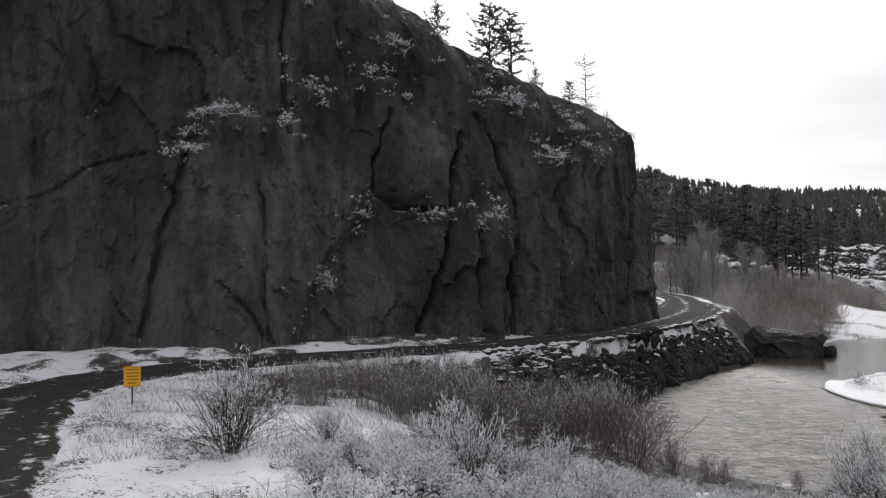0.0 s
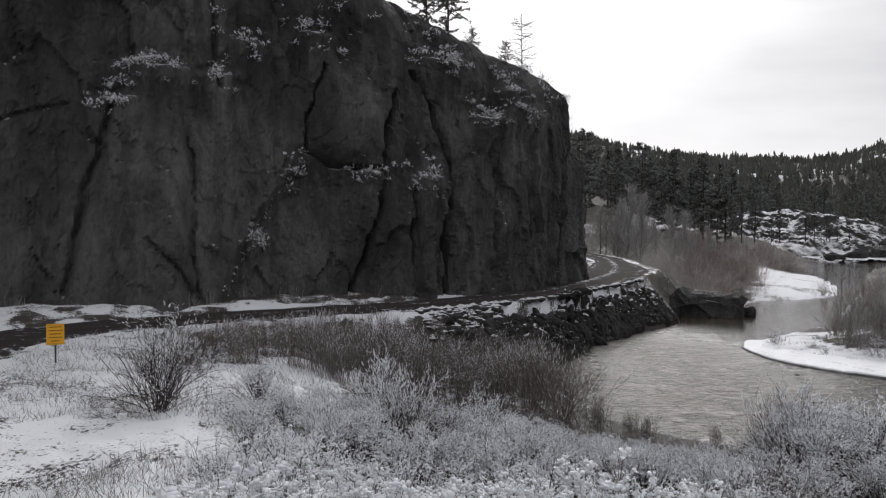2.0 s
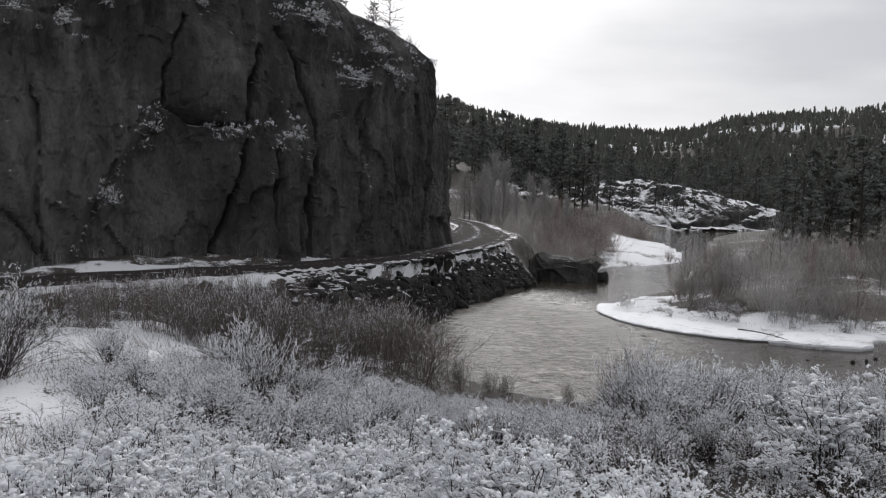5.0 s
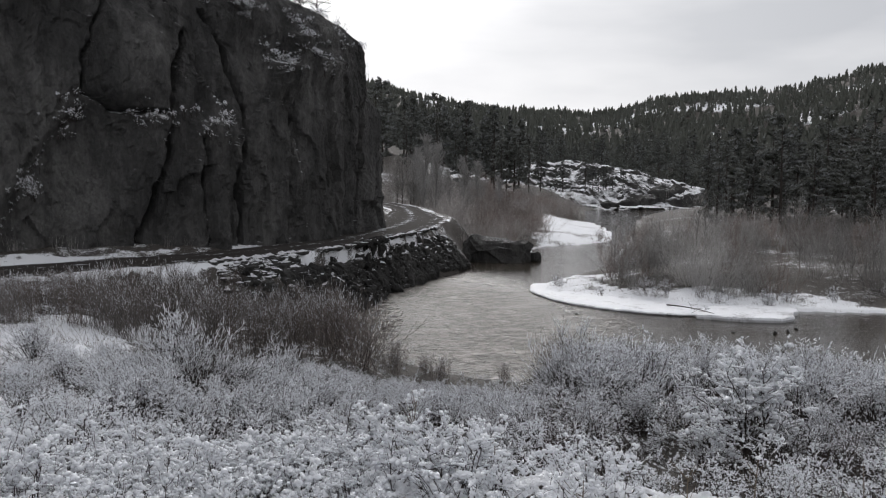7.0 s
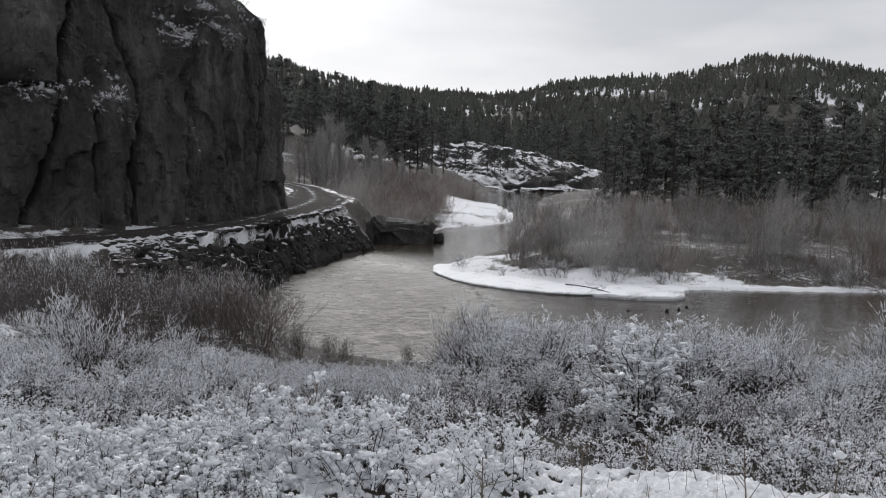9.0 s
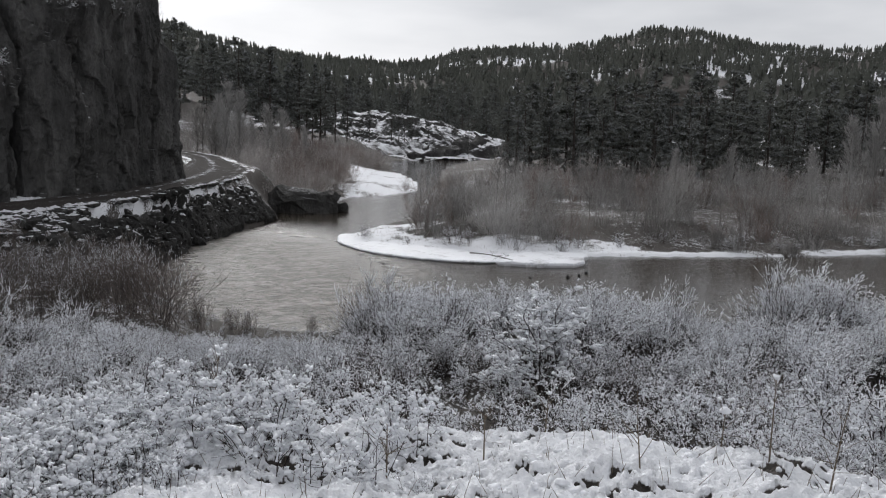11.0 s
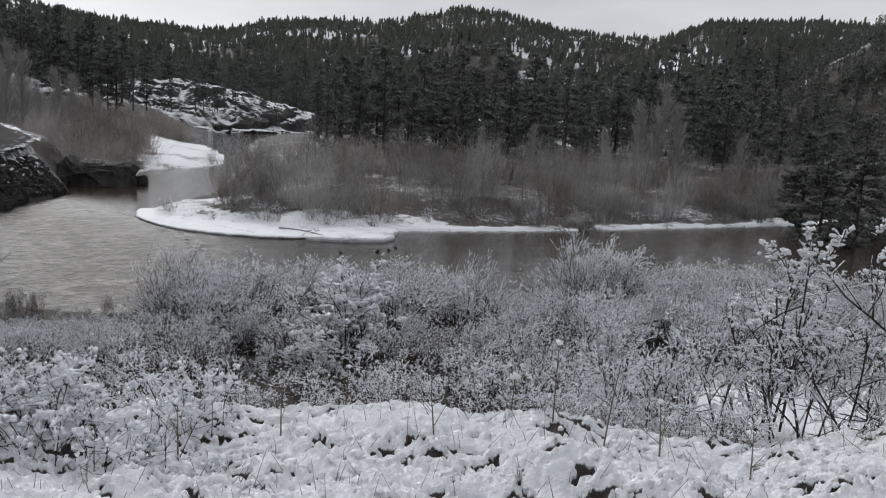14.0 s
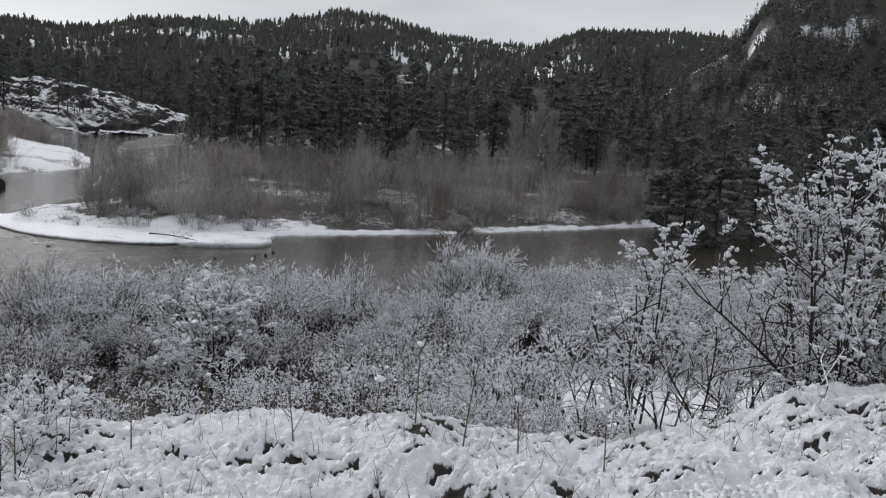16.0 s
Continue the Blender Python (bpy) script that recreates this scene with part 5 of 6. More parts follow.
def near_bank_shrubs():
    rng = np.random.default_rng(11)
    spots = np.zeros((0, 3))

    def free(x, y, gap):
        return not len(spots) or np.min(np.hypot(spots[:, 0] - x, spots[:, 1] - y) - spots[:, 2]) > gap

    # those that stand out
    for kind, i, b, d, k, label in [
        ("dark", 0, -14.6, 18.6, 1.12, "dark bare shrub standing in the snowy meadow"),
        ("low", 1, -18.5, 19.0, 0.8, "small frosted shrub in the snowy meadow"), ("low", 2, -10.5, 17.5, 0.9, "small frosted shrub in the snowy meadow"),
        ("low", 0, -12.0, 23.0, 0.9, "small frosted shrub in the snowy meadow"), ("low", 3, -8.0, 20.0, 1.0, "small frosted shrub in the snowy meadow"),
        ("arched", 1, -3.4, 17.6, 0.72, "spreading frosted shrub with arching twigs"),
        ("arched", 0, 1.0, 16.6, 0.95, "spreading frosted shrub with arching twigs"),
        ("arched", 1, 6.5, 18.5, 0.7, "spreading frosted shrub with arching twigs"),
        ("frost", 1, -2.0, 17.0, 0.8, "rounded frosted shrub on the river bank"),
        ("laden", 0, 38.8, 10.8, 1.25, "shrub thick with fresh snow"),
        ("laden", 1, 35.6, 10.2, 0.6, "shrub thick with fresh snow"),
        ("dark", 1, 27.0, 17.2, 0.62, "dark twiggy shrub on the river bank"),
        ("arched", 0, 26.9, 18.0, 0.75, "frosted shrub with arching twigs"),
        ("arched", 1, 47.5, 19.0, 0.75, "frosted shrub with arching twigs"),
        ("bare_arch", 0, 12.6, 24.0, 0.95, "bare arching willow at the water's edge"),
        ("bare_arch", 1, 10.6, 25.0, 0.95, "bare arching willow at the water's edge"),
        ("frost", 0, 56.0, 22.0, 1.2, "rounded frosted shrub on the river bank"), ("frost", 2, 57.5, 21.0, 1.15, "rounded frosted shrub on the river bank"), ("arched", 0, 54.5, 21.0, 0.8, "frosted shrub with arching twigs"),
    ]:
        x, y = polar(b, d)
        spots = np.vstack([spots, [x, y, 1.15 if kind == "laden" else 0.5]])
        if kind in ("arched", "frost") and b > -6:
            k = min(k * 1.2, (bank_room(b, d) - land_at(x, y)) / NOMINAL[kind])
        plant(kind, i, x, y, rng.uniform(0, 360), k, label, "near bank shrubs")
    # willows between meadow and road
    bend = ROAD_LINE[(ROAD_LINE[:, 1] > 28) & (ROAD_LINE[:, 1] < 60)]
    road_b, road_r = np.degrees(np.arctan2(bend[:, 0], bend[:, 1])), np.hypot(bend[:, 0], bend[:, 1])
    for b, d, k in [(-9.5, 28, 0.7), (-7.8, 29, 0.85), (-6.8, 27.5, 0.9), (-5.5, 29, 0.8), (-4, 29, 0.9), (-2.5, 27.5, 0.95), (-1, 29.5, 0.9), (0.5, 28, 0.9), (2.0, 30, 0.9), (3.2, 27.5, 0.9), (4.6, 30, 0.9),
                    (6.0, 28.5, 0.85), (7.2, 31, 0.8), (8.6, 29, 0.8), (9.6, 31.5, 0.75), (-5.8, 25.0, 0.65), (-3.2, 25, 0.65), (1.2, 24.5, 0.65), (4.2, 25, 0.65), (7.4, 25.5, 0.6), (10.2, 28, 0.7), (9.3, 34, 0.6),
                    (5.4, 33.5, 0.6), (2.6, 33, 0.6), (0, 32, 0.6), (-3, 31.5, 0.6), (-9, 31, 0.6), (-7, 32, 0.6), (-5, 32.5, 0.65), (-1.5, 33, 0.6), (1, 34.5, 0.6), (4, 36, 0.55), (7, 35, 0.6), (11.2, 33, 0.6), (8.5, 37, 0.55)] + [(rng.uniform(-10.5, 11.5), rng.uniform(24.5, 34), rng.uniform(0.7, 1.05)) for _ in range(22)]:
        x, y = polar(b, d)
        spots = np.vstack([spots, [x, y, 0.5]])
        # those nearer the road stay shorter than its bank
        road_d = float(np.interp(b, road_b, road_r)) - 2.6
        room = 6.95 - 4.0 * d / road_d - land_at(x, y)
        k = min(k * 0.78, max(0.25, (room + 0.12) / 2.5))
        plant("willow", int(rng.integers(4)), x, y, rng.uniform(0, 360), k, "bare upright willow below the road", "near bank shrubs")
    # rounded frosted shrubs along the water
    n = 2600
    B, Dd = rng.uniform(-5, 86, n), rng.uniform(11.5, 26, n)
    X, Y = Dd * np.sin(np.radians(B)), Dd * np.cos(np.radians(B))
    sd = line_dist(X, Y, WATER)[0]
    ok = ~inside(X, Y, WATER) & (sd > 0.7) & ~((B < 14) & (Dd > 20)) & ~((B > 57.5) & (B < 76) & (Dd > 8) & (Dd < 16)) & ~((B > 12) & (B < 25.5) & (Dd > 24.5))
    count = 0
    for b, d, x, y in zip(B[ok], Dd[ok], X[ok], Y[ok]):
        if count >= 185:
            break
        if not free(x, y, 0.55 if 26 < b < 50 and d > 14 else 0.42):
            continue
        big = 26 < b < 50 and d > 14
        k = fitted("frost", b, d, rng.uniform(0.62, 0.85) * (1.5 if big else 0.95) * (0.8 if d < 14 else 1.0) * (1.2 if b > 52 and d > 15 else 1.0), rng)
        if k < 0.14:
            continue
        spots = np.vstack([spots, [x, y, 0.62 * k]])
        count += 1
        plant("frost", int(rng.integers(5)), x, y, rng.uniform(0, 360), k, "rounded bare shrub frosted with snow on the river bank", "near bank shrubs", None, rng.uniform(0.92, 1.0))
    # more of them on the meadow's edge and down the far end of the bank
    for b0, b1, d0, d1, count, k0, k1 in [(-9.5, 1, 11.5, 19, 17, 0.42, 0.7), (58, 87, 20, 34, 34, 0.75, 1.05)]:
        for _ in range(400):
            b, d = rng.uniform(b0, b1), rng.uniform(d0, d1)
            x, y = polar(b, d)
            p, q = np.array([x]), np.array([y])
            if count and free(x, y, 0.5) and not inside(p, q, WATER)[0] and line_dist(p, q, WATER)[0][0] > 0.5:
                count -= 1
                spots = np.vstack([spots, [x, y, 0.5]])
                plant("frost", int(rng.integers(5)), x, y, rng.uniform(0, 360), rng.uniform(k0, k1), "rounded bare shrub frosted with snow on the river bank", "near bank shrubs", None, 0.85)
    # low growth nearer the camera
    n = 4000
    B, Dd = rng.uniform(-12, 88, n), rng.uniform(6.6, 14.5, n)
    X, Y = Dd * np.sin(np.radians(B)), Dd * np.cos(np.radians(B))
    count = 0
    for b, d, x, y in zip(B, Dd, X, Y):
        if count >= 210:
            break
        if not free(x, y, 0.22) or (b < 12 and d < 8.2) or (b < -7 and d > 11) or (58 < b < 77 and 8.2 < d < 14.5) or (b > 66 and d < 8.5):
            continue
        spots = np.vstack([spots, [x, y, 0.25]])
        count += 1
        if 24 < b < 56 and d > 8.6 and rng.random() < 0.6:
            plant("brown", int(rng.integers(3)), x, y, rng.uniform(0, 360), fitted("brown", b, d, rng.uniform(0.6, 1.0), rng) + 0.05, "low reddish-brown twiggy shrub lightly powdered with snow", "near bank shrubs")
            continue
        plant("low", int(rng.integers(4)), x, y, rng.uniform(0, 360), fitted("low", b, d, rng.uniform(0.6, 1.05) * (0.75 if d < 8 else 1), rng) + 0.05, "low twiggy shrub powdered with snow", "near bank shrubs")
    # low growth down to the water
    n = 3500
    B, Dd = rng.uniform(7, 27, n), rng.uniform(15, 30, n)
    X, Y = Dd * np.sin(np.radians(B)), Dd * np.cos(np.radians(B))
    ok = ~inside(X, Y, WATER) & (line_dist(X, Y, WATER)[0] > 0.35)
    count = 0
    for b, d, x, y in zip(B[ok], Dd[ok], X[ok], Y[ok]):
        if count >= 230:
            break
        k = max(fitted("low", b, d, rng.uniform(0.9, 1.35), rng), 0.3 if d > 21 else 0)
        if not free(x, y, 0.2) or k < 0.12:
            continue
        spots = np.vstack([spots, [x, y, 0.3]])
        count += 1
        plant("low", int(rng.integers(4)), x, y, rng.uniform(0, 360), k, "low frosted brush near the water", "near bank shrubs")
    # thin bare wands standing at the water's edge
    for b, d, k in [(14.9, 25.6, 0.42), (17.2, 26.4, 0.28), (18.1, 25.0, 0.36), (22.6, 25.2, 0.24), (26.0, 22.8, 0.5)]:
        x, y = polar(b, d)
        plant("willow", 1 + 2 * (int(b) % 2), x, y, 37 * b, k, "thin bare willow wands at the water's edge", "near bank shrubs")
    # snowy sprigs on the crest of the bank
    n = 3000
    B, Dd = rng.uniform(-14, 30, n), rng.uniform(4.2, 8.4, n)
    count = 0
    for b, d in zip(B, Dd):
        if count >= 190:
            break
        x, y = polar(b, d)
        if not free(x, y, 0.05) or (b > 12 and (rng.random() < 0.88 or d > 6.2)) or (b > 4 and rng.random() < 0.4):
            continue
        spots = np.vstack([spots, [x, y, 0.10]])
        count += 1
        plant("sprig", int(rng.integers(4)), x, y, rng.uniform(0, 360), rng.uniform(0.45, 1.2), "small sprig heaped with snow on the bank", "snowy sprigs")


near_bank_shrubs()

# shrubs and tufts on the cliff's ledges
TUFT = [shrub_meshes("ledge_tuft", M_FROST, 336 + i, 0.6, 0.8, 9, 36, 60, 0.008, 170, 0.0135, 80, 0.022, twist=0.9) for i in range(3)]
KINDS["tuft"], KIND_NAMES["tuft"] = TUFT, "ledge_shrub"
rng1 = np.random.default_rng(31)
for lu, lz, ll, lh, lout in LEDGES:
    for _ in range(int(7 + 11 * ll)):
        x, y, z = face_spot(lu + rng1.normal(0, 0.6) * ll, lz + rng1.normal(0.0, 0.45))
        plant("tuft", int(rng1.integers(3)), x, y, rng1.uniform(0, 360), rng1.uniform(0.35, 1.15), "snow-dusted tuft rooted on a cliff ledge", "ledge shrubs", z - 0.05)
for _ in range(80):
    u = rng1.uniform(58, 84)
    z = float(rim(np.array([u]))[0]) - abs(rng1.normal(0, 2.2)) * (1.6 if u < 76 else 0.6)
    x, y, z = face_spot(u, z)
    plant("tuft", int(rng1.integers(3)), x, y, rng1.uniform(0, 360), rng1.uniform(0.4, 1.1), "snow-dusted tuft on the cliff's upper slope", "ledge shrubs", z - 0.08)
for t in np.linspace(0, 1, 22):
    # the snowy gully that slants up the face
    z = 3.5 + 6.4 * t
    x, y, z = face_spot(float(np.interp(z, [3.2, 5.6, 7.8, 9.8, 12], [58.8, 59.7, 61.3, 62.9, 64.0])) + rng1.normal(0.2, 0.25), z)
    plant("tuft", int(rng1.integers(3)), x, y, rng1.uniform(0, 360), rng1.uniform(0.3, 0.75), "small frosted tuft in the cliff's gully", "ledge shrubs", z - 0.05)


def thicket(name, label, seed, spots, height, stems_per, mat, r0, wide=0.6, twigs=2.6, wild=0.40, fan=0.25):
    """A stand of bare stems too dense to count, in bushes of their own height and shade."""
    rng = np.random.default_rng(seed)
    n = len(spots)
    q = np.repeat(np.arange(n), stems_per)
    m = len(q)
    tall = 0.78 + 0.5 * fbm(spots[:, 0] * 0.16, spots[:, 1] * 0.16, 0, 2, seed) + rng.normal(0, 0.28, n)
    tall = np.clip(tall, 0.3, 1.4)
    w, t = rng.uniform(0, 2 * math.pi, m), np.abs(rng.normal(0, fan, m))
    H = height * tall[q] * rng.uniform(0.5, 1.05, m) * np.cos(np.minimum(t, 1.2)) ** 0.6
    k = tall[q] * wide
    B = np.stack([spots[q, 0] + k * (0.7 * t * np.cos(w) + rng.normal(0, 0.22, m)), spots[q, 1] + k * (0.7 * t * np.sin(w) + rng.normal(0, 0.22, m)), spots[q, 2] - 0.1], 1)
    D = np.stack([np.cos(w) * np.sin(t), np.sin(w) * np.sin(t), np.cos(t)], 1)
    T = B + D * H[:, None]
    Mm = (B + T) / 2 + rng.normal(0, 0.09, (m, 3)) * H[:, None]
    # side twigs
    i = rng.integers(0, m, int(m * twigs))
    tt = rng.uniform(0.25, 0.98, len(i))
    P = bez(B[i], Mm[i], T[i], tt)
    E = P + (D[i] + rng.normal(0, wild, (len(i), 3))) * (H[i] * rng.uniform(0.08, 0.24, len(i)))[:, None]
    va, fa = stems(B, Mm, T, r0, r0 * 0.3, 3, 3)
    vb, fb = cones(P, E, np.full(len(i), r0 * 0.55))
    shade = np.clip(0.5 + 0.45 * fbm(spots[:, 0] * 0.10, spots[:, 1] * 0.10, 3, 2, seed + 5) + rng.normal(0, 0.28, n), 0, 1)
    tone = np.concatenate([np.repeat(shade[q], 9), np.repeat(shade[q][i], 4)])
    me = mesh_from(name, np.vstack([va, vb]), np.vstack([fa, fb + len(va)]), mat, False, attrs={"tone": tone})
    return tagged(new(name, me), label, "thicket", kind="stuff")


def spots_in(seed, count, ok, b0, b1, d0, d1):
    rng = np.random.default_rng(seed)
    b, d = np.radians(rng.uniform(b0, b1, count * 8)), rng.uniform(d0, d1, count * 8)
    x, y = d * np.sin(b), d * np.cos(b)
    k = ok(x, y) & ~inside(x, y, WATER)
    x, y = x[k][:count], y[k][:count]
    return np.stack([x, y, land(x, y, False)], 1)


def island_ok(x, y):
    s = line_dist(x, y, catmull(ISLAND_SHORE, 4))[0]
    setback = 0.45 + 2.0 * (1 - smooth(27, 36, x)) + 0.9 * vnoise(x * 0.35, y * 0.35, 0, 135)
    return (s > setback) & (s < 32) & (vnoise(x * 0.23, y * 0.23, 0, 138) > -0.3) & (np.degrees(np.arctan2(x, y)) > 28.4 + 0.8 * vnoise(x * 0.5, y * 0.5, 0, 136))


def off_bar(x, y):
    """Clear of the snowy bar that lies along the bay."""
    b, d = np.degrees(np.arctan2(x, y)), np.hypot(x, y)
    return (b < 25.0 + 0.7 * vnoise(x * 0.3, y * 0.3, 0, 137)) | ((d > 122) & (b < 28.3))


def bay_ok(x, y):
    return (line_dist(x, y, catmull(BAY_SHORE, 4))[0] > 2.0) & (line_dist(x, y, ROAD_LINE)[0] > 4) & off_bar(x, y)


def shore_gap(x, y):
    return line_dist(x, y, catmull(ISLAND_SHORE, 4))[0]


thicket("island_willow_thicket", "dense bare grey-brown willows behind the snowy shore", 401, spots_in(1, 230, island_ok, 28, 80, 43, 92), 3.2, 26, M_STAND, 0.012, 1.0, 13.0, 0.9, 0.42)
thicket("island_brown_thicket", "brownish bare brush among the island's willows", 409, spots_in(12, 90, island_ok, 28, 80, 43, 92), 2.7, 26, M_STAND_RED, 0.012, 1.0, 13.0, 0.9, 0.46)
thicket("island_brush", "low pale brush at the island's edge", 404, spots_in(6, 110, lambda x, y: island_ok(x, y) & (shore_gap(x, y) < 5), 28, 80, 42, 80), 1.3, 40, M_STAND, 0.010, 1.0, 4.0, 0.6, 0.55)
thicket("bay_willow_thicket", "bare grey willow brush beside the bay", 402, spots_in(2, 190, bay_ok, 14.0, 29.5, 72, 150), 3.0, 44, M_BAY, 0.010, 1.5, 9.0, 0.9, 0.62)
thicket("bay_brown_thicket", "rounded reddish-brown bushes beside the bay", 411, spots_in(15, 70, lambda x, y: bay_ok(x, y) & (np.degrees(np.arctan2(x, y)) > 20), 19.0, 29.0, 72, 150), 2.9, 60, M_STAND_RED, 0.010, 1.5, 8.0, 0.9, 0.62)
thicket("bay_edge_brush", "low soft grey brush at the bay's edge", 410, spots_in(13, 110, lambda x, y: (line_dist(x, y, catmull(BAY_SHORE, 4))[0] > 0.8) & (line_dist(x, y, catmull(BAY_SHORE, 4))[0] < 6) & (line_dist(x, y, ROAD_LINE)[0] > 4) & off_bar(x, y), 15, 29.5, 64, 130), 1.1, 30, M_BAY, 0.009, 2.0, 5.0, 0.7, 0.5)
thicket("shore_tufts", "low frosted tufts along the island's snowy edge", 406, spots_in(8, 320, lambda x, y: (shore_gap(x, y) > 0.9) & (shore_gap(x, y) < 3.2), 26, 78, 40, 75), 0.28, 14, M_BAY, 0.009, 0.9)
thicket("bank_brush", "brown brush on the slope below the road", 407, spots_in(9, 130, lambda x, y: (line_dist(x, y, ROAD_LINE)[0] > 4.4) & (line_dist(x, y, ROAD_LINE)[0] < 7.5) & (line_dist(x, y, ROAD_LINE)[2] < 0), -12, 11, 27, 46), 0.75, 30, M_DUSK, 0.008, 0.6)
thicket("meadow_brush", "low grey-brown brush on the flood plain", 405, spots_in(7, 200, lambda x, y: (line_dist(x, y, WATER)[0] > 4), 36, 74, 84, 130), 1.6, 30, M_STAND, 0.014, 1.4, 3.0, 0.5, 0.5)
thicket("road_brush", "sparse dry brush along the foot of the cliff", 403,
        spots_in(3, 45, lambda x, y: (line_dist(x, y, CLIFF_FOOT)[0] < 2.0) & (line_dist(x, y, ROAD_LINE)[0] > 2.6), -25, 12, 30, 52), 0.7, 14, M_WILLOW, 0.007)


# small shrubs scattered on the island's snowy edge
rng2 = np.random.default_rng(17)
for j, (x, y, z) in enumerate(spots_in(14, 34, lambda x, y: (line_dist(x, y, catmull(ISLAND_SHORE, 4))[0] > 0.7) & (line_dist(x, y, catmull(ISLAND_SHORE, 4))[0] < 2.9), 26, 70, 42, 66)):
    plant(("brown", "low")[j % 2], j, float(x), float(y), 61 * j, rng2.uniform(0.6, 1.3), "small twiggy shrub on the island's snowy edge", "island shore shrubs")


# ---- tall bare trees ----
def bare_tree_meshes(seed, height, spread, n2, n3, mat, name="bare_tree", r=0.013, twig=None, low=0.25, lean_from=0.3, lean_to=1.0):
    rng = np.random.default_rng(seed)
    lean = rng.normal(0, 0.03, 2) * height
    S, Q = Soup(), Soup()
    S.add(*stems([(0, 0, -0.2)], [(lean[0] * 0.2, lean[1] * 0.2, height * 0.5)], [(lean[0], lean[1], height)], 0.011 * height, 0.012, 6, 6))
    h = rng.uniform(low, 0.98, n2)
    P = np.stack([lean[0] * h * h, lean[1] * h * h, h * height], 1)
    w, t = rng.uniform(0, 2 * math.pi, n2), rng.uniform(lean_from, lean_to, n2)
    L = spread * (1.2 - h) * rng.uniform(0.6, 1.3, n2) + 0.3
    E = P + np.stack([np.cos(w) * np.sin(t), np.sin(w) * np.sin(t), np.cos(t)], 1) * L[:, None]
    M2 = (P + E) / 2 + np.stack([np.cos(w), np.sin(w), 0 * w], 1) * (0.1 * L)[:, None]
    Q.add(*stems(P, M2, E, r * 2.2, r * 0.7, 3, 3))
    i = rng.integers(0, n2, n3)
    P3 = bez(P[i], M2[i], E[i], rng.uniform(0.25, 1.0, n3))
    d = (E - P)[i]
    d = d / np.linalg.norm(d, axis=1)[:, None] + rng.normal(0, 0.5, (n3, 3)) + np.array([0, 0, 0.3])
    E3 = P3 + d * rng.uniform(0.25, 0.9, n3)[:, None] * spread * 0.36
    Q.add(*cones(P3, E3, np.full(n3, r)))
    return S.mesh(name + "_trunk", mat), Q.mesh(name + "_branches", twig or M_WILLOW)


BARE = [bare_tree_meshes(420 + i, 9.5, 2.7, 120, 2600, M_GHOST, r=0.013, twig=M_GHOST, low=0.06, lean_from=0.15, lean_to=0.85) for i in range(3)]
DUSKY = [bare_tree_meshes(425 + i, 8.0, 2.4, 100, 1500, M_BARK, r=0.012, twig=M_WILLOW, low=0.15) for i in range(2)]
BIRCH = [bare_tree_meshes(430 + i, 4.6, 0.8, 30, 160, M_PALE, "pale_sapling") for i in range(2)]


def plant_bare(key, meshes, x, y, k, turn, label, group, name):
    m = pose(x, y, land_at(x, y), 0, 0, turn)
    if key not in protos:
        root = new(name)
        root.matrix_world = m
        part("trunk", meshes[0], root)
        part("branch_crown", meshes[1], root)
        protos[key] = tagged(root, label, "tree", group)
    else:
        root = copy_thing(protos[key], m)
    root.scale = (k, k, k)
    return root


rng0 = np.random.default_rng(8)
for b, d, k in [(16.4, 112, 0.85), (17.0, 108, 1.0), (17.8, 110, 0.95), (18.8, 116, 0.6), (19.8, 112, 0.78), (20.7, 114, 0.72), (22.2, 118, 0.5), (57.6, 90, 0.8), (58.8, 92, 0.95), (60.0, 91, 0.75), (55.4, 95, 0.5), (50.5, 92, 0.5),
                (64, 88, 0.5), (47, 90, 0.45)]:
    x, y = polar(b, d)
    i = int(rng0.integers(3))
    plant_bare(("bare", i), BARE[i], x, y, k, rng0.uniform(0, 360), "tall pale leafless cottonwood in the river brush", "bare cottonwoods", "cottonwood_tree")
for b, d, k in [(15.2, 112, 0.75), (15.55, 108, 0.7), (16.1, 114, 0.85), (16.35, 109, 0.6)]:
    x, y = polar(b, d)
    i = int(rng0.integers(2))
    plant_bare(("dusky", i), DUSKY[i], x, y, k, rng0.uniform(0, 360), "dark-trunked leafless tree beyond the road's bend", "dark bare trees", "bare_tree")
for b, d, k in [(35.2, 56, 1.0), (36.0, 59, 0.8), (41.6, 58, 0.9), (45.8, 57, 0.85), (47.3, 60, 0.8), (50.1, 58, 0.9), (52.4, 60, 0.8), (56.2, 63, 0.85), (58.1, 66, 0.9), (30.0, 62, 0.8), (60.2, 68, 0.85)]:
    x, y = polar(b, d)
    i = int(rng0.integers(2))
    plant_bare(("birch", i), BIRCH[i], x, y, k, rng0.uniform(0, 360), "slender pale-barked sapling among willows", "pale saplings", "sapling_tree")

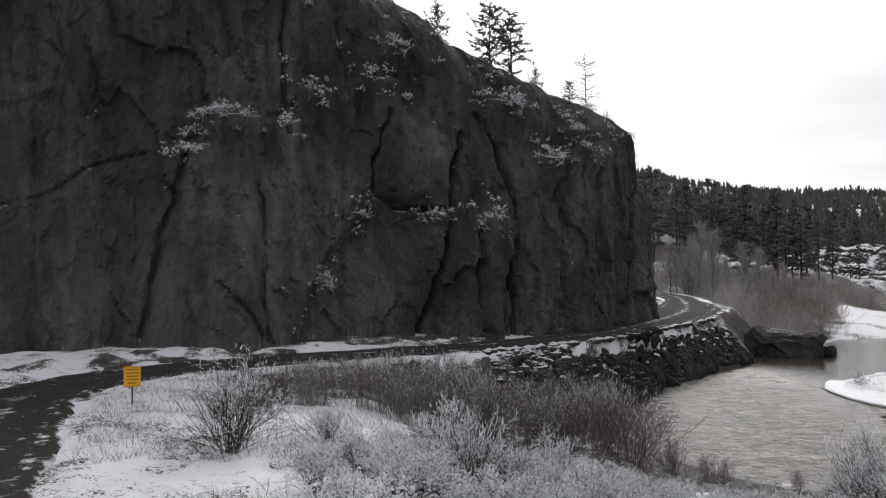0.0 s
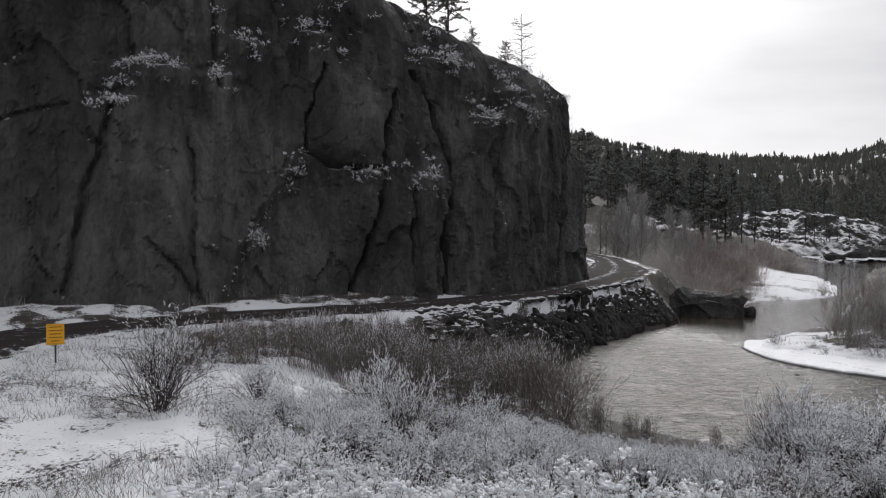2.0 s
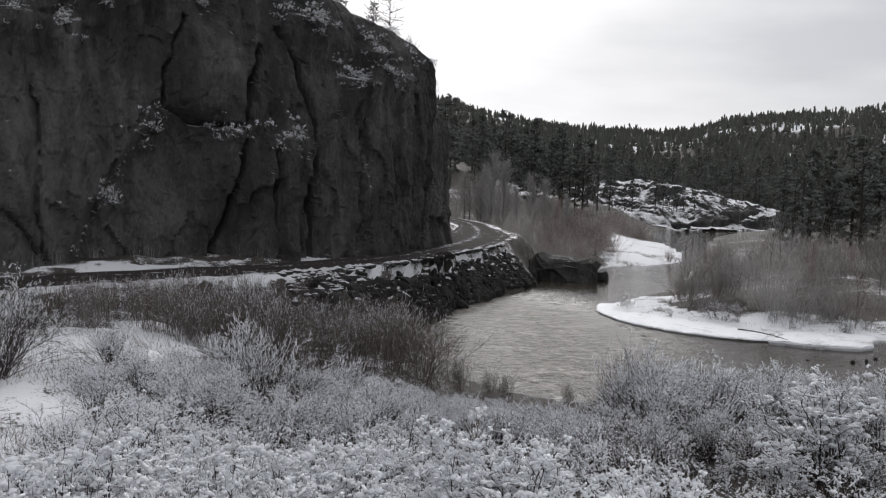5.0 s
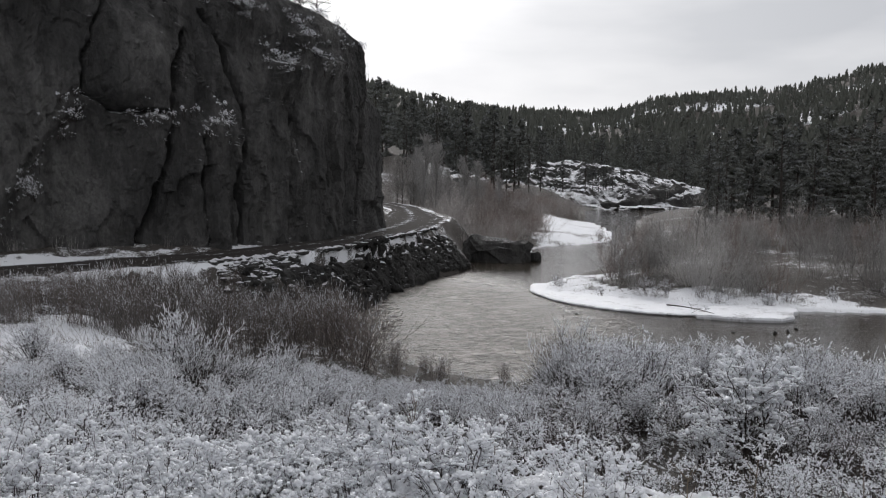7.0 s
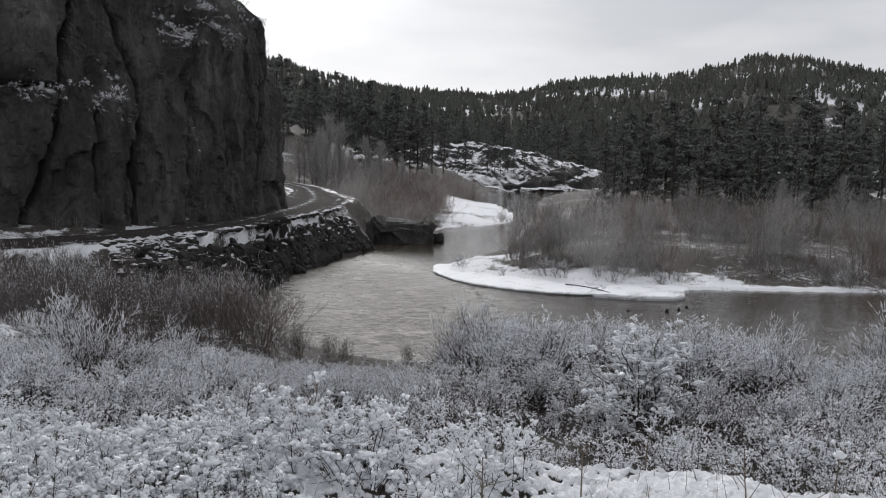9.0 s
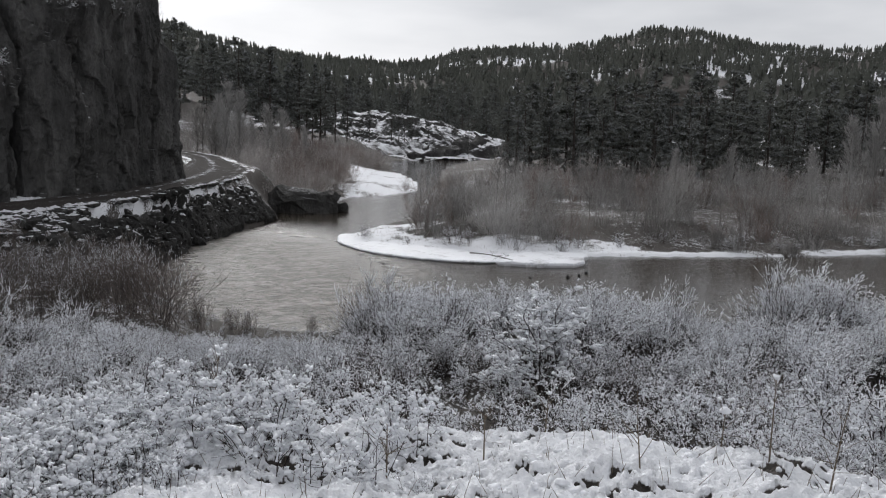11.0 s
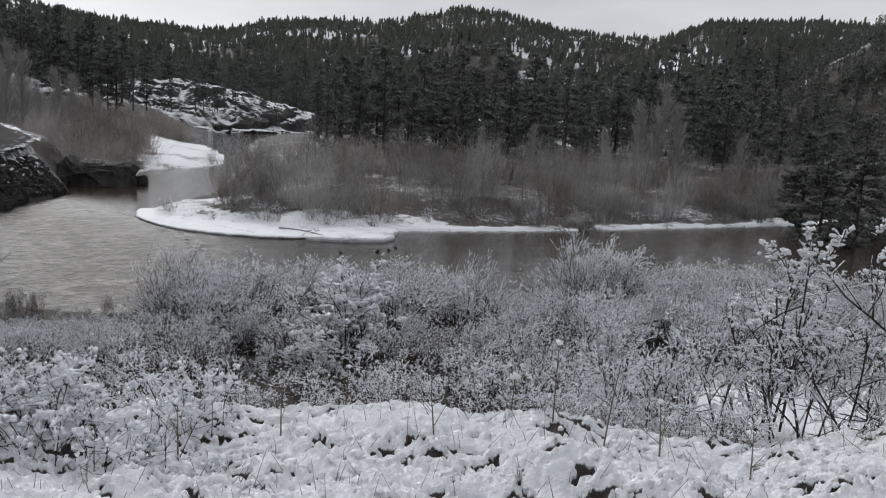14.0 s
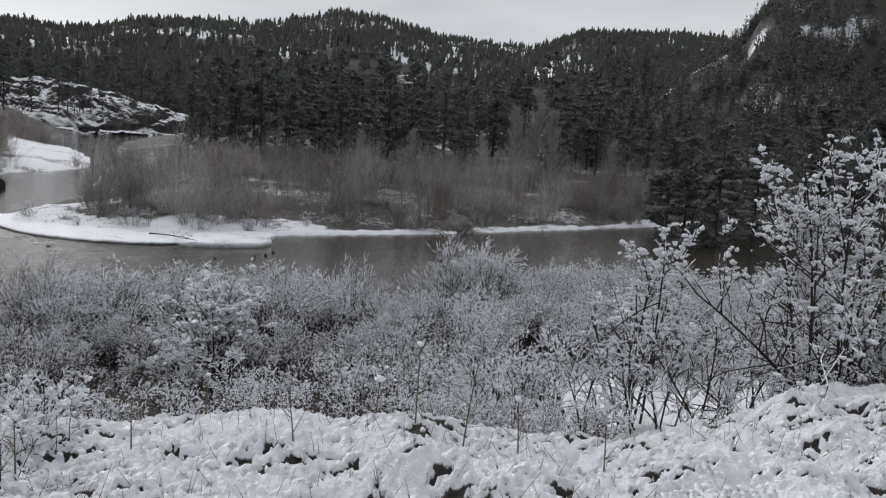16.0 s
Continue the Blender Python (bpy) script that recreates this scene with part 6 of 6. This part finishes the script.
# pines that stand apart
for b, d, h, kd, label in [(69.2, 56, 8.5, 3, "dark pine dusted with snow at the water's end"), (71.2, 58, 9.5, 5, "dark pine dusted with snow at the water's end"),
                           (68.0, 64, 8.0, 2, "dark pine dusted with snow at the water's end"), (77, 75, 12, 0, "dark pine on the far bank"), (80, 66, 11, 2, "dark pine on the far bank"),
                           (73.5, 66, 9, 7, "dark pine on the far bank"), (83, 60, 11, 5, "dark pine on the far bank")]:
    x, y = polar(b, d)
    plant_tree(("bank", kd % 2), BANK[kd % 2], x, y, h / 10.0, 40 * kd, label, "bank pines")
for b, d, h, kd in [(25.0, 160, 9, 1), (26.5, 166, 6, 4), (28.0, 170, 7, 0), (29.2, 175, 5, 6), (24.2, 150, 10, 3), (30.5, 185, 6, 1), (32.5, 200, 5, 4), (23.2, 152, 11, 2), (22.3, 150, 9.5, 5), (28.5, 164, 5.5, 2), (28.9, 161, 4.5, 7), (29.4, 166, 5, 3), (29.8, 163, 4, 1), (26.0, 158, 5, 6)]:
    x, y = polar(b, d)
    plant_tree(("pine", kd), PINES[kd], x, y, h / 17.0, 31 * kd, "young pine on the rocky bluff", "bluff pines", max(land_at(x, y), 4.0))

# trees on top of the cliff
for u, back, h, kd in [(73.1, 0.5, 4.0, 0), (74.5, 0.4, 4.3, 1), (76.0, 0.3, 1.6, 2), (69.9, 0.6, 2.6, 2), (78.6, 0.2, 1.6, 0)]:
    x, y, z = on_cliff(u, back)
    plant_tree(("scrub", kd), SCRUB[kd], x, y, h / 4.2, 70 * kd, "small broad pine rooted on the cliff top", "cliff-top pines", z + 0.05)
DEAD = bare_tree_meshes(440, 3.7, 0.95, 60, 380, M_BARK, "dead_pine", 0.0085, M_BARK, 0.08, 1.0, 1.75)
x, y, z = on_cliff(81.1, 0.2)
dead = new("dead_pine")
dead.matrix_world = pose(x, y, z, 0, 0, 30)
part("trunk", DEAD[0], dead)
part("branch_crown", DEAD[1], dead)
tagged(dead, "thin half-dead pine on the cliff's end", "tree")
x, y, z = on_cliff(82.6, 0.3)
shrub_from("bare_shrub", shrub_meshes("rim_shrub", M_WILLOW, 445, 1.3, 0.5, 14, 60, 120, 0.012), pose(x, y, z, 0, 0, 0), "leafless shrub on the cliff's rim", "")

# the tall snow-laden shrub beside the camera's bank, and branchy ones round it
TALL = shrub_meshes("tall_shrub", M_LIMB, 453, 2.7, 0.52, 11, 150, 1700, 0.018, 2000, 0.0075, 1500, 0.0200, 0.10, 0.14, True, 0.9, fine=0.07, bend=0.25, cluster=3, high=0.6)
x, y = polar(79.5, 8.8)
shrub_from("tall_shrub", TALL, pose(x, y, land_at(x, y) - 0.1, 0, 0, 20), "tall dark-stemmed shrub with snow clumps on its branches", "")
SIDE = shrub_meshes("side_shrub", M_LIMB, 457, 2.4, 0.30, 5, 44, 480, 0.020, 600, 0.0075, 480, 0.0195, 0.05, 0.08, True, 0.8, fine=0.07, bend=0.2, cluster=3)
x, y = polar(67.6, 9.6)
shrub_from("slender_shrub", SIDE, pose(x, y, land_at(x, y) - 0.1, 0, 0, 130), "slender dark shrub topped with snow clumps", "")
for j, (b, d, k) in enumerate([(56.5, 8.6, 0.85), (59.5, 8.4, 0.9), (62.5, 8.8, 0.95), (65.2, 8.6, 0.95), (69.5, 8.8, 1.0), (72.5, 9.0, 1.0), (75.0, 9.6, 1.0), (64.0, 14.5, 0.9), (68, 14.2, 0.95), (61, 14.0, 0.9), (72, 14.0, 1.0), (83.5, 9.6, 1.1)]):
    x, y = polar(b, d)
    plant("branchy", j, x, y, 47 * j, k, "dark branching shrub with snow along its limbs", "branchy shrubs")

# ---- stones ----
def stone_mesh(seed, template=(ICO2_V, ICO2_F), cut=0.35, name="stone", mat=None):
    """An angular boulder: a lump cut by several planes."""
    rng = np.random.default_rng(seed)
    v = template[0].copy()
    for _ in range(9):
        n = rng.normal(0, 1, 3)
        n /= np.linalg.norm(n)
        c = rng.uniform(0.55, 0.85)
        d = v @ n
        v = np.where((d > c)[:, None], v - np.outer(d - c, n), v)
    v = v + cut * 0.12 * np.stack([fbm(v[:, 0] * 2 + seed, v[:, 1] * 2, v[:, 2] * 2, 2, seed + k) for k in range(3)], 1)
    return mesh_from(name, v, template[1], mat or M_STONE)


STONES = [stone_mesh(500 + i) for i in range(8)]
SNOWY_STONES = [stone_mesh(510 + i, mat=M_SNOWY_STONE) for i in range(5)]


def make_riprap():
    rng = np.random.default_rng(15)
    bank = tagged(new("riprap_bank"), "bank of dark angular boulders with snow between", "rocks")
    bank.location = (10, 48, 0)
    top = catmull([(-1.5, 35.2), (3, 38.6), (7, 42.2), (10.8, 46.6), (14.4, 51.6), (18.6, 57.5), (21.5, 63), (23.5, 70)], 10)
    low = catmull([(-0.5, 31), (4.5, 34.6), (8.4, 39.5), (11.6, 45.6), (15.6, 51.2), (20.8, 57.4), (22.8, 62), (25.5, 69)], 10)
    n = 0
    for k in range(300):
        t, s = 0.16 + 0.57 * rng.random() ** 0.8, 0.12 + 0.88 * rng.random() ** 0.8
        i = t * (len(top) - 1)
        a = np.array([np.interp(i, range(len(top)), top[:, c]) for c in (0, 1)])
        b = np.array([np.interp(i, range(len(low)), low[:, c]) for c in (0, 1)])
        p = a * (1 - s) + b * s
        z = 2.85 * (1 - s) + 0.05 * s
        size = rng.uniform(0.22, 0.58) * (0.75 + 0.4 * s) * (1 if t > 0.35 else 0.7)
        ob = part("stone", SNOWY_STONES[k % 5] if s + rng.normal(0, 0.12) < 0.5 else STONES[int(rng.integers(8))], bank)
        ob.matrix_basis = Matrix.Translation((p[0] - 10, p[1] - 48, max(z, land_at(p[0], p[1])) - 0.25 * size)) @ Euler(rng.uniform(0, 6, 3)).to_matrix().to_4x4() @ Matrix.Diagonal(
            (size * rng.uniform(0.9, 1.6), size, size * rng.uniform(0.6, 0.95), 1))
    # smaller rubble between
    S = Soup()
    n = 900
    t, s = 0.12 + 0.62 * rng.random(n), 0.22 + 0.78 * rng.random(n)
    i = t * (len(top) - 1)
    a = np.stack([np.interp(i, range(len(top)), top[:, c]) for c in (0, 1)], 1)
    b = np.stack([np.interp(i, range(len(low)), low[:, c]) for c in (0, 1)], 1)
    p = a * (1 - s)[:, None] + b * s[:, None]
    z = np.maximum(2.85 * (1 - s) + 0.05 * s, land(p[:, 0], p[:, 1]))
    rr = rng.uniform(0.12, 0.34, n)
    S.add(*blobs(np.column_stack([p[:, 0] - 10, p[:, 1] - 48, z]), np.stack([rr * rng.uniform(1, 1.6, n), rr, rr * 0.75], 1), rng, (ICO_V, ICO_F), 0.3))
    tagged(part("rubble", S.mesh("rubble", M_STONE), bank, "broken dark rubble between the boulders"), kind="stuff")
    # snow-dusted rubble along the road's shoulder
    S = Soup()
    n = 1100
    t, s = 0.10 + 0.63 * rng.random(n), -0.06 + 0.5 * rng.random(n)
    i = t * (len(top) - 1)
    a = np.stack([np.interp(i, range(len(top)), top[:, c]) for c in (0, 1)], 1)
    b = np.stack([np.interp(i, range(len(low)), low[:, c]) for c in (0, 1)], 1)
    p = a * (1 - s)[:, None] + b * s[:, None]
    p = p[line_dist(p[:, 0], p[:, 1], ROAD_LINE)[0] > road_half(p[:, 1]) + 0.25]
    n = len(p)
    rr = rng.uniform(0.07, 0.26, n)
    S.add(*blobs(np.column_stack([p[:, 0] - 10, p[:, 1] - 48, land(p[:, 0], p[:, 1])]), np.stack([rr * rng.uniform(1, 1.6, n), rr, rr * 0.7], 1), rng, (ICO_V, ICO_F), 0.3))
    tagged(part("shoulder_rubble", S.mesh("shoulder_rubble", M_SNOWY_STONE), bank, "snow-dusted rubble along the road's shoulder"), kind="stuff")
    return bank


make_riprap()


def make_block():
    """The great flat-topped rock standing in the river."""
    v = ICO3_V.copy()
    rng = np.random.default_rng(3)
    v = np.sign(v) * np.abs(v) ** 0.55
    v = v * np.array([2.65, 1.5, 1.45])
    v[:, 2] += 0.12 * v[:, 0] * -0.25
    for k in range(3):
        v[:, k] += 0.45 * fbm(v[:, 0] * 0.7, v[:, 1] * 0.7, v[:, 2] * 0.9, 4, 140 + k, 0.6)
    f = ICO3_F
    me = mesh_from("river_rock", v, f, M_STONE)
    ob = new("river_rock", me)
    ob.matrix_world = pose(25.3, 62.4, 0.45, 0, 0, -22)
    tagged(ob, "massive dark flat-topped rock standing in the river", "rock")
    for x, y, s, i in [(28.3, 61.6, 0.7, 1), (28.9, 62.4, 0.45, 3), (22.6, 62.0, 0.5, 4)]:
        o = new("boulder", STONES[i])
        o.matrix_world = pose(x, y, 0.15, 10, 25 * i, 40 * i) @ Matrix.Diagonal((s * 1.4, s, s * 0.8, 1))
        tagged(o, "dark wet boulder at the river's edge", "rock", "river boulders")


make_block()
BLUFF_STONES = [stone_mesh(520 + i, (ICO3_V, ICO3_F), 1.2, "outcrop") for i in range(3)]
for j, (x, y, sx, sz, turn) in enumerate([(93, 154.5, 3.2, 1.6, 20), (98.5, 158.2, 4.6, 2.6, 40), (106, 163.5, 5.0, 3.2, 33), (113.5, 168.5, 5.2, 3.4, 36), (121, 173.5, 4.6, 2.8, 42), (86, 151, 2.2, 1.2, 10)]):
    o = new("rock_outcrop", BLUFF_STONES[j % 3])
    o.matrix_world = pose(x, y, sz * 0.25, 0, 0, turn) @ Matrix.Diagonal((sx * 1.3, sx * 0.6, sz * 1.2, 1))
    tagged(o, "dark rock outcrop at the foot of the bluff", "rock", "bluff outcrops")


CRAGS = [stone_mesh(530 + i, (ICO3_V, ICO3_F), 1.6, "crag") for i in range(3)]
for j, (b, d, w, h) in enumerate([(72.15, 221, 2.2, 5.5), (72.6, 224, 2.6, 7.5), (73.1, 222, 2.4, 7.0), (73.7, 226, 3.0, 8.5), (74.4, 223, 2.6, 7.0), (75.2, 228, 3.2, 8.0), (71.5, 216, 1.9, 2.6), (70.9, 210, 1.6, 1.8),
                                  (69.6, 208, 1.8, 1.6), (76.4, 222, 2.8, 6.0), (77.6, 226, 3.2, 6.0), (68.2, 212, 1.5, 1.5), (66.8, 206, 1.4, 1.2), (72.9, 212, 2.0, 2.6), (74.9, 210, 2.2, 2.4)]):
    x, y = polar(b, d)
    o = new("rock_crag", CRAGS[j % 3])
    o.matrix_world = pose(x, y, land_at(x, y) + 0.05 * h, 12 * (j % 3 - 1), 9 * (j % 4 - 1.5), 70 * j) @ Matrix.Diagonal((w, w * 0.8, h * 0.8, 1))
    tagged(o, "dark broken crag on the spur's snowy crest", "rock", "spur crags")


# ---- ice ----
def slab(name, outline, thick, z, label, seed):
    P = catmull(outline + outline[:1], 6)[:-1]
    c = P.mean(0)
    rings = []
    for k, (f, dz) in enumerate([(0.965, -thick), (1.0, thick * 0.2), (0.985, thick * 0.75), (0.94, thick), (0.6, thick * 1.05), (0.25, thick * 1.05)]):
        q = c + (P - c) * f
        if k < 3:
            q = q + 0.10 * np.stack([fbm(P[:, 0] * 2.1, P[:, 1] * 2.1, 0, 3, seed), fbm(P[:, 0] * 2.1, P[:, 1] * 2.1, 5, 3, seed)], 1)
        rings.append(np.column_stack([q, np.full(len(q), z + dz)]))
    V = np.vstack(rings + [np.array([[c[0], c[1], z + thick * 1.05]])])
    n, m = len(rings), len(P)
    F = []
    for k in range(n - 1):
        for i in range(m):
            j = (i + 1) % m
            F += [(k * m + i, k * m + j, (k + 1) * m + j), (k * m + i, (k + 1) * m + j, (k + 1) * m + i)]
    for i in range(m):
        F.append(((n - 1) * m + i, (n - 1) * m + (i + 1) % m, n * m))
    ob = new(name, mesh_from(name, V, F, M_ICE, False))
    return tagged(ob, label, "ice", "shore ice")


slab("ice_shelf", [(20.3, 44.9), (20.2, 41.5), (21.2, 38.4), (23.2, 36.0), (25.3, 35.0), (26.6, 36.4), (25.2, 38.8), (24.0, 43.0), (23.4, 47.0), (21.8, 47.8)], 0.10, 0.06, "snow-covered shore ice at the island's tip", 1)
slab("ice_shelf", [(24.6, 34.6), (26.2, 33.2), (28.2, 32.4), (29.5, 33.4), (30.8, 35.0), (29.0, 36.4), (26.8, 36.6), (26.0, 35.6)], 0.15, 0.09, "smooth white slab of snow-covered ice with a cracked edge", 2)


# ---- sign ----
def make_sign(x, y):
    z = land_at(x, y)
    root = tagged(new("road_sign"), "small yellow rectangular road sign on a dark post", "sign")
    root.matrix_world = pose(x, y, z, 0, 0, 20.6)

    def box(name, sx, sy, sz, cx, cy, cz, mat, parent, bev=0.004, label=""):
        bm = bmesh.new()
        bmesh.ops.create_cube(bm, size=1.0)
        bmesh.ops.scale(bm, vec=(sx, sy, sz), verts=bm.verts)
        bmesh.ops.translate(bm, vec=(cx, cy, cz), verts=bm.verts)
        if bev:
            bmesh.ops.bevel(bm, geom=bm.edges[:], offset=bev, segments=2, affect="EDGES")
        me = bpy.data.meshes.new(name)
        bm.to_mesh(me)
        bm.free()
        me.materials.append(mat)
        return part(name, me, parent, label)

    box("post", 0.05, 0.03, 1.25, 0, 0.03, 0.475, M_POST, root)
    panel = box("panel", 0.47, 0.012, 0.60, 0, 0, 0.82, M_YELLOW, root, 0.003, "yellow painted metal panel")
    for k, wdt in enumerate((0.34, 0.36, 0.30, 0.36, 0.22)):
        box("bar", wdt, 0.004, 0.030, 0.01 * (k % 2), -0.009, 1.03 - 0.10 * k, M_INK, panel, 0)
    for cz in (1.085, 0.555):
        box("border", 0.44, 0.004, 0.008, 0, -0.009, cz, M_INK, panel, 0)
    for cz in (1.0, 0.64):
        box("bolt", 0.018, 0.01, 0.018, 0, -0.010, cz, M_POST, panel, 0.003)


make_sign(*polar(-20.6, 26.3))


# ---- foreground: tufts, stalks, snow clods ----
def foreground():
    rng = np.random.default_rng(21)
    # snow clods on the bank's crest
    n = 1500
    b, d = np.radians(rng.uniform(-22, 92, n)), 3.4 + 4.0 * rng.random(n) ** 0.9
    x, y = d * np.sin(b), d * np.cos(b)
    keep = vnoise(x * 1.1, y * 1.1, 0, 151) > -0.35
    x, y = x[keep], y[keep]
    z = land(x, y)
    rr = rng.uniform(0.010, 0.030, len(x))
    S = Soup()
    S.add(*blobs(np.stack([x, y, z + rr * 0.45], 1), np.stack([rr * rng.uniform(1, 1.8, len(x)), rr, rr * 0.7], 1), rng, (ICO_V, ICO_F), 0.3))
    tagged(new("snow_clods", S.mesh("snow_clods", M_SNOW, True)), "clods of snow caught on low growth", "snow", kind="stuff")
    # dry grass and twigs through the snow
    n = 2600
    b, d = np.radians(rng.uniform(-30, 92, n)), 3.3 + 9 * rng.random(n) ** 1.2
    x, y = d * np.sin(b), d * np.cos(b)
    keep = vnoise(x * 0.9, y * 0.9, 0, 153) > -0.1
    x, y = x[keep], y[keep]
    n = len(x)
    z = land(x, y)
    h = rng.uniform(0.05, 0.17, n)
    B = np.stack([x, y, z - 0.02], 1)
    T = B + np.stack([rng.normal(0, 0.45, n), rng.normal(0, 0.45, n), np.ones(n)], 1) * h[:, None]
    M2 = (B + T) / 2 + rng.normal(0, 0.01, (n, 3))
    S = Soup()
    S.add(*stems(B, M2, T, 0.0025, 0.001, 3, 3))
    tagged(new("dry_grass", S.mesh("dry_grass", M_GRASS)), "dry grass blades poking through the snow", "grass", kind="stuff")
    # meadow grass tufts
    n = 22000
    b, d = np.radians(rng.uniform(-30, 2, n)), rng.uniform(11, 32, n)
    x, y = d * np.sin(b), d * np.cos(b)
    keep = (line_dist(x, y, ROAD_LINE)[0] > 2.2) & (vnoise(x * 0.5, y * 0.5, 0, 155) > -0.15)
    x, y = x[keep], y[keep]
    n = len(x)
    z = land(x, y)
    h = rng.uniform(0.06, 0.26, n)
    B = np.stack([x, y, z - 0.02], 1)
    T = B + np.stack([rng.normal(0, 0.5, n), rng.normal(0, 0.5, n), np.ones(n)], 1) * h[:, None]
    S = Soup()
    S.add(*stems(B, (B + T) / 2, T, 0.006, 0.002, 2, 3))
    tagged(new("meadow_grass", S.mesh("meadow_grass", M_WHITE_GRASS)), "frosted grass tufts in the roadside meadow", "grass", kind="stuff")


foreground()


def stalk(b, d, h, seed, cap):
    """A dead weed stalk with a cap of snow."""
    rng = np.random.default_rng(seed)
    x, y = polar(b, d)
    root = tagged(new("weed_stalk"), "dead weed stalk holding a tuft of snow", "plant", "weed stalks")
    root.matrix_world = pose(x, y, land_at(x, y) - 0.03, 0, 0, rng.uniform(0, 360))
    S = Soup()
    lean = rng.normal(0, 0.06, 2) * h
    S.add(*stems([(0, 0, 0)], [(lean[0] * 0.3, lean[1] * 0.3, h * 0.5)], [(lean[0], lean[1], h)], 0.006, 0.0025, 5, 5))
    k = 7
    t = rng.uniform(0.35, 0.95, k)
    P = np.stack([lean[0] * t * t, lean[1] * t * t, h * t], 1)
    E = P + np.stack([rng.normal(0, 0.09, k), rng.normal(0, 0.09, k), rng.uniform(0.04, 0.14, k)], 1)
    S.add(*stems(P, (P + E) / 2, E, 0.003, 0.0015, 2, 3))
    tagged(part("stem", S.mesh("stalk_stem", M_GRASS), root), kind="stuff")
    if cap:
        Q = Soup()
        cap *= 0.62
        c = np.vstack([np.array([[lean[0], lean[1], h]]), E[:4]])
        rad = np.concatenate([[cap], np.full(4, cap * 0.45)])
        Q.add(*blobs(c, np.stack([rad * 1.2, rad, rad * 0.75], 1), rng, (ICO2_V, ICO2_F), 0.3))
        tagged(part("snow_cap", Q.mesh("stalk_cap", M_SNOW, True), root, "small white cap of snow"), kind="stuff")


for j, (b, d, h, cap) in enumerate([(50.4, 5.6, 0.32, 0.05), (53.4, 5.0, 0.55, 0.035), (19.9, 6.4, 0.4, 0.045), (21.1, 5.6, 0.3, 0.03), (34.0, 4.6, 0.35, 0), (27, 4.4, 0.4, 0), (57, 4.5, 0.6, 0), (61, 4.7, 0.4, 0.03),
                                    (45, 4.5, 0.3, 0), (15.2, 5.6, 0.45, 0.02), (67, 4.9, 0.35, 0), (38.5, 5.7, 0.35, 0.03)]):
    stalk(b, d, h, 600 + j, cap)


# ---- small things on the ice and in the water ----
# a dark stick stands in for the shadow at the ice slab's edge
def driftwood(a, b, r, seed):
    rng = np.random.default_rng(seed)
    a, b = np.array(a, float), np.array(b, float)
    S = Soup()
    S.add(*stems([a], [(a + b) / 2 + np.array([0.15, 0.1, 0.12])], [b], r, r * 0.4, 7, 6))
    k = 5
    P = a + (b - a) * rng.uniform(0.3, 0.95, k)[:, None]
    S.add(*stems(P, P + rng.normal(0, 0.15, (k, 3)) + np.array([0, 0, 0.12]), P + rng.normal(0, 0.25, (k, 3)) + np.array([0, 0, 0.25]), r * 0.4, r * 0.15, 3, 4))
    return tagged(new("ice_edge_shadow", S.mesh("ice_edge_shadow", M_BARK)), "dark stick added for the shadow along the shore ice's edge", "driftwood")


driftwood((24.9, 37.6, 0.22), (25.5, 34.4, 0.24), 0.04, 61)
for x, y, s, i in [(25.7, 30.3, 0.20, 2), (26.5, 30.4, 0.15, 5), (27.4, 30.9, 0.16, 6), (24.0, 31.0, 0.13, 7), (19.4, 37.2, 0.14, 0)]:
    o = new("boulder", STONES[i])
    o.matrix_world = pose(x, y, 0.02, 10, 25 * i, 40 * i) @ Matrix.Diagonal((s * 0.8, s * 0.6, s * 0.4, 1))
    tagged(o, "small dark stone breaking the river's surface", "rock", "river boulders")
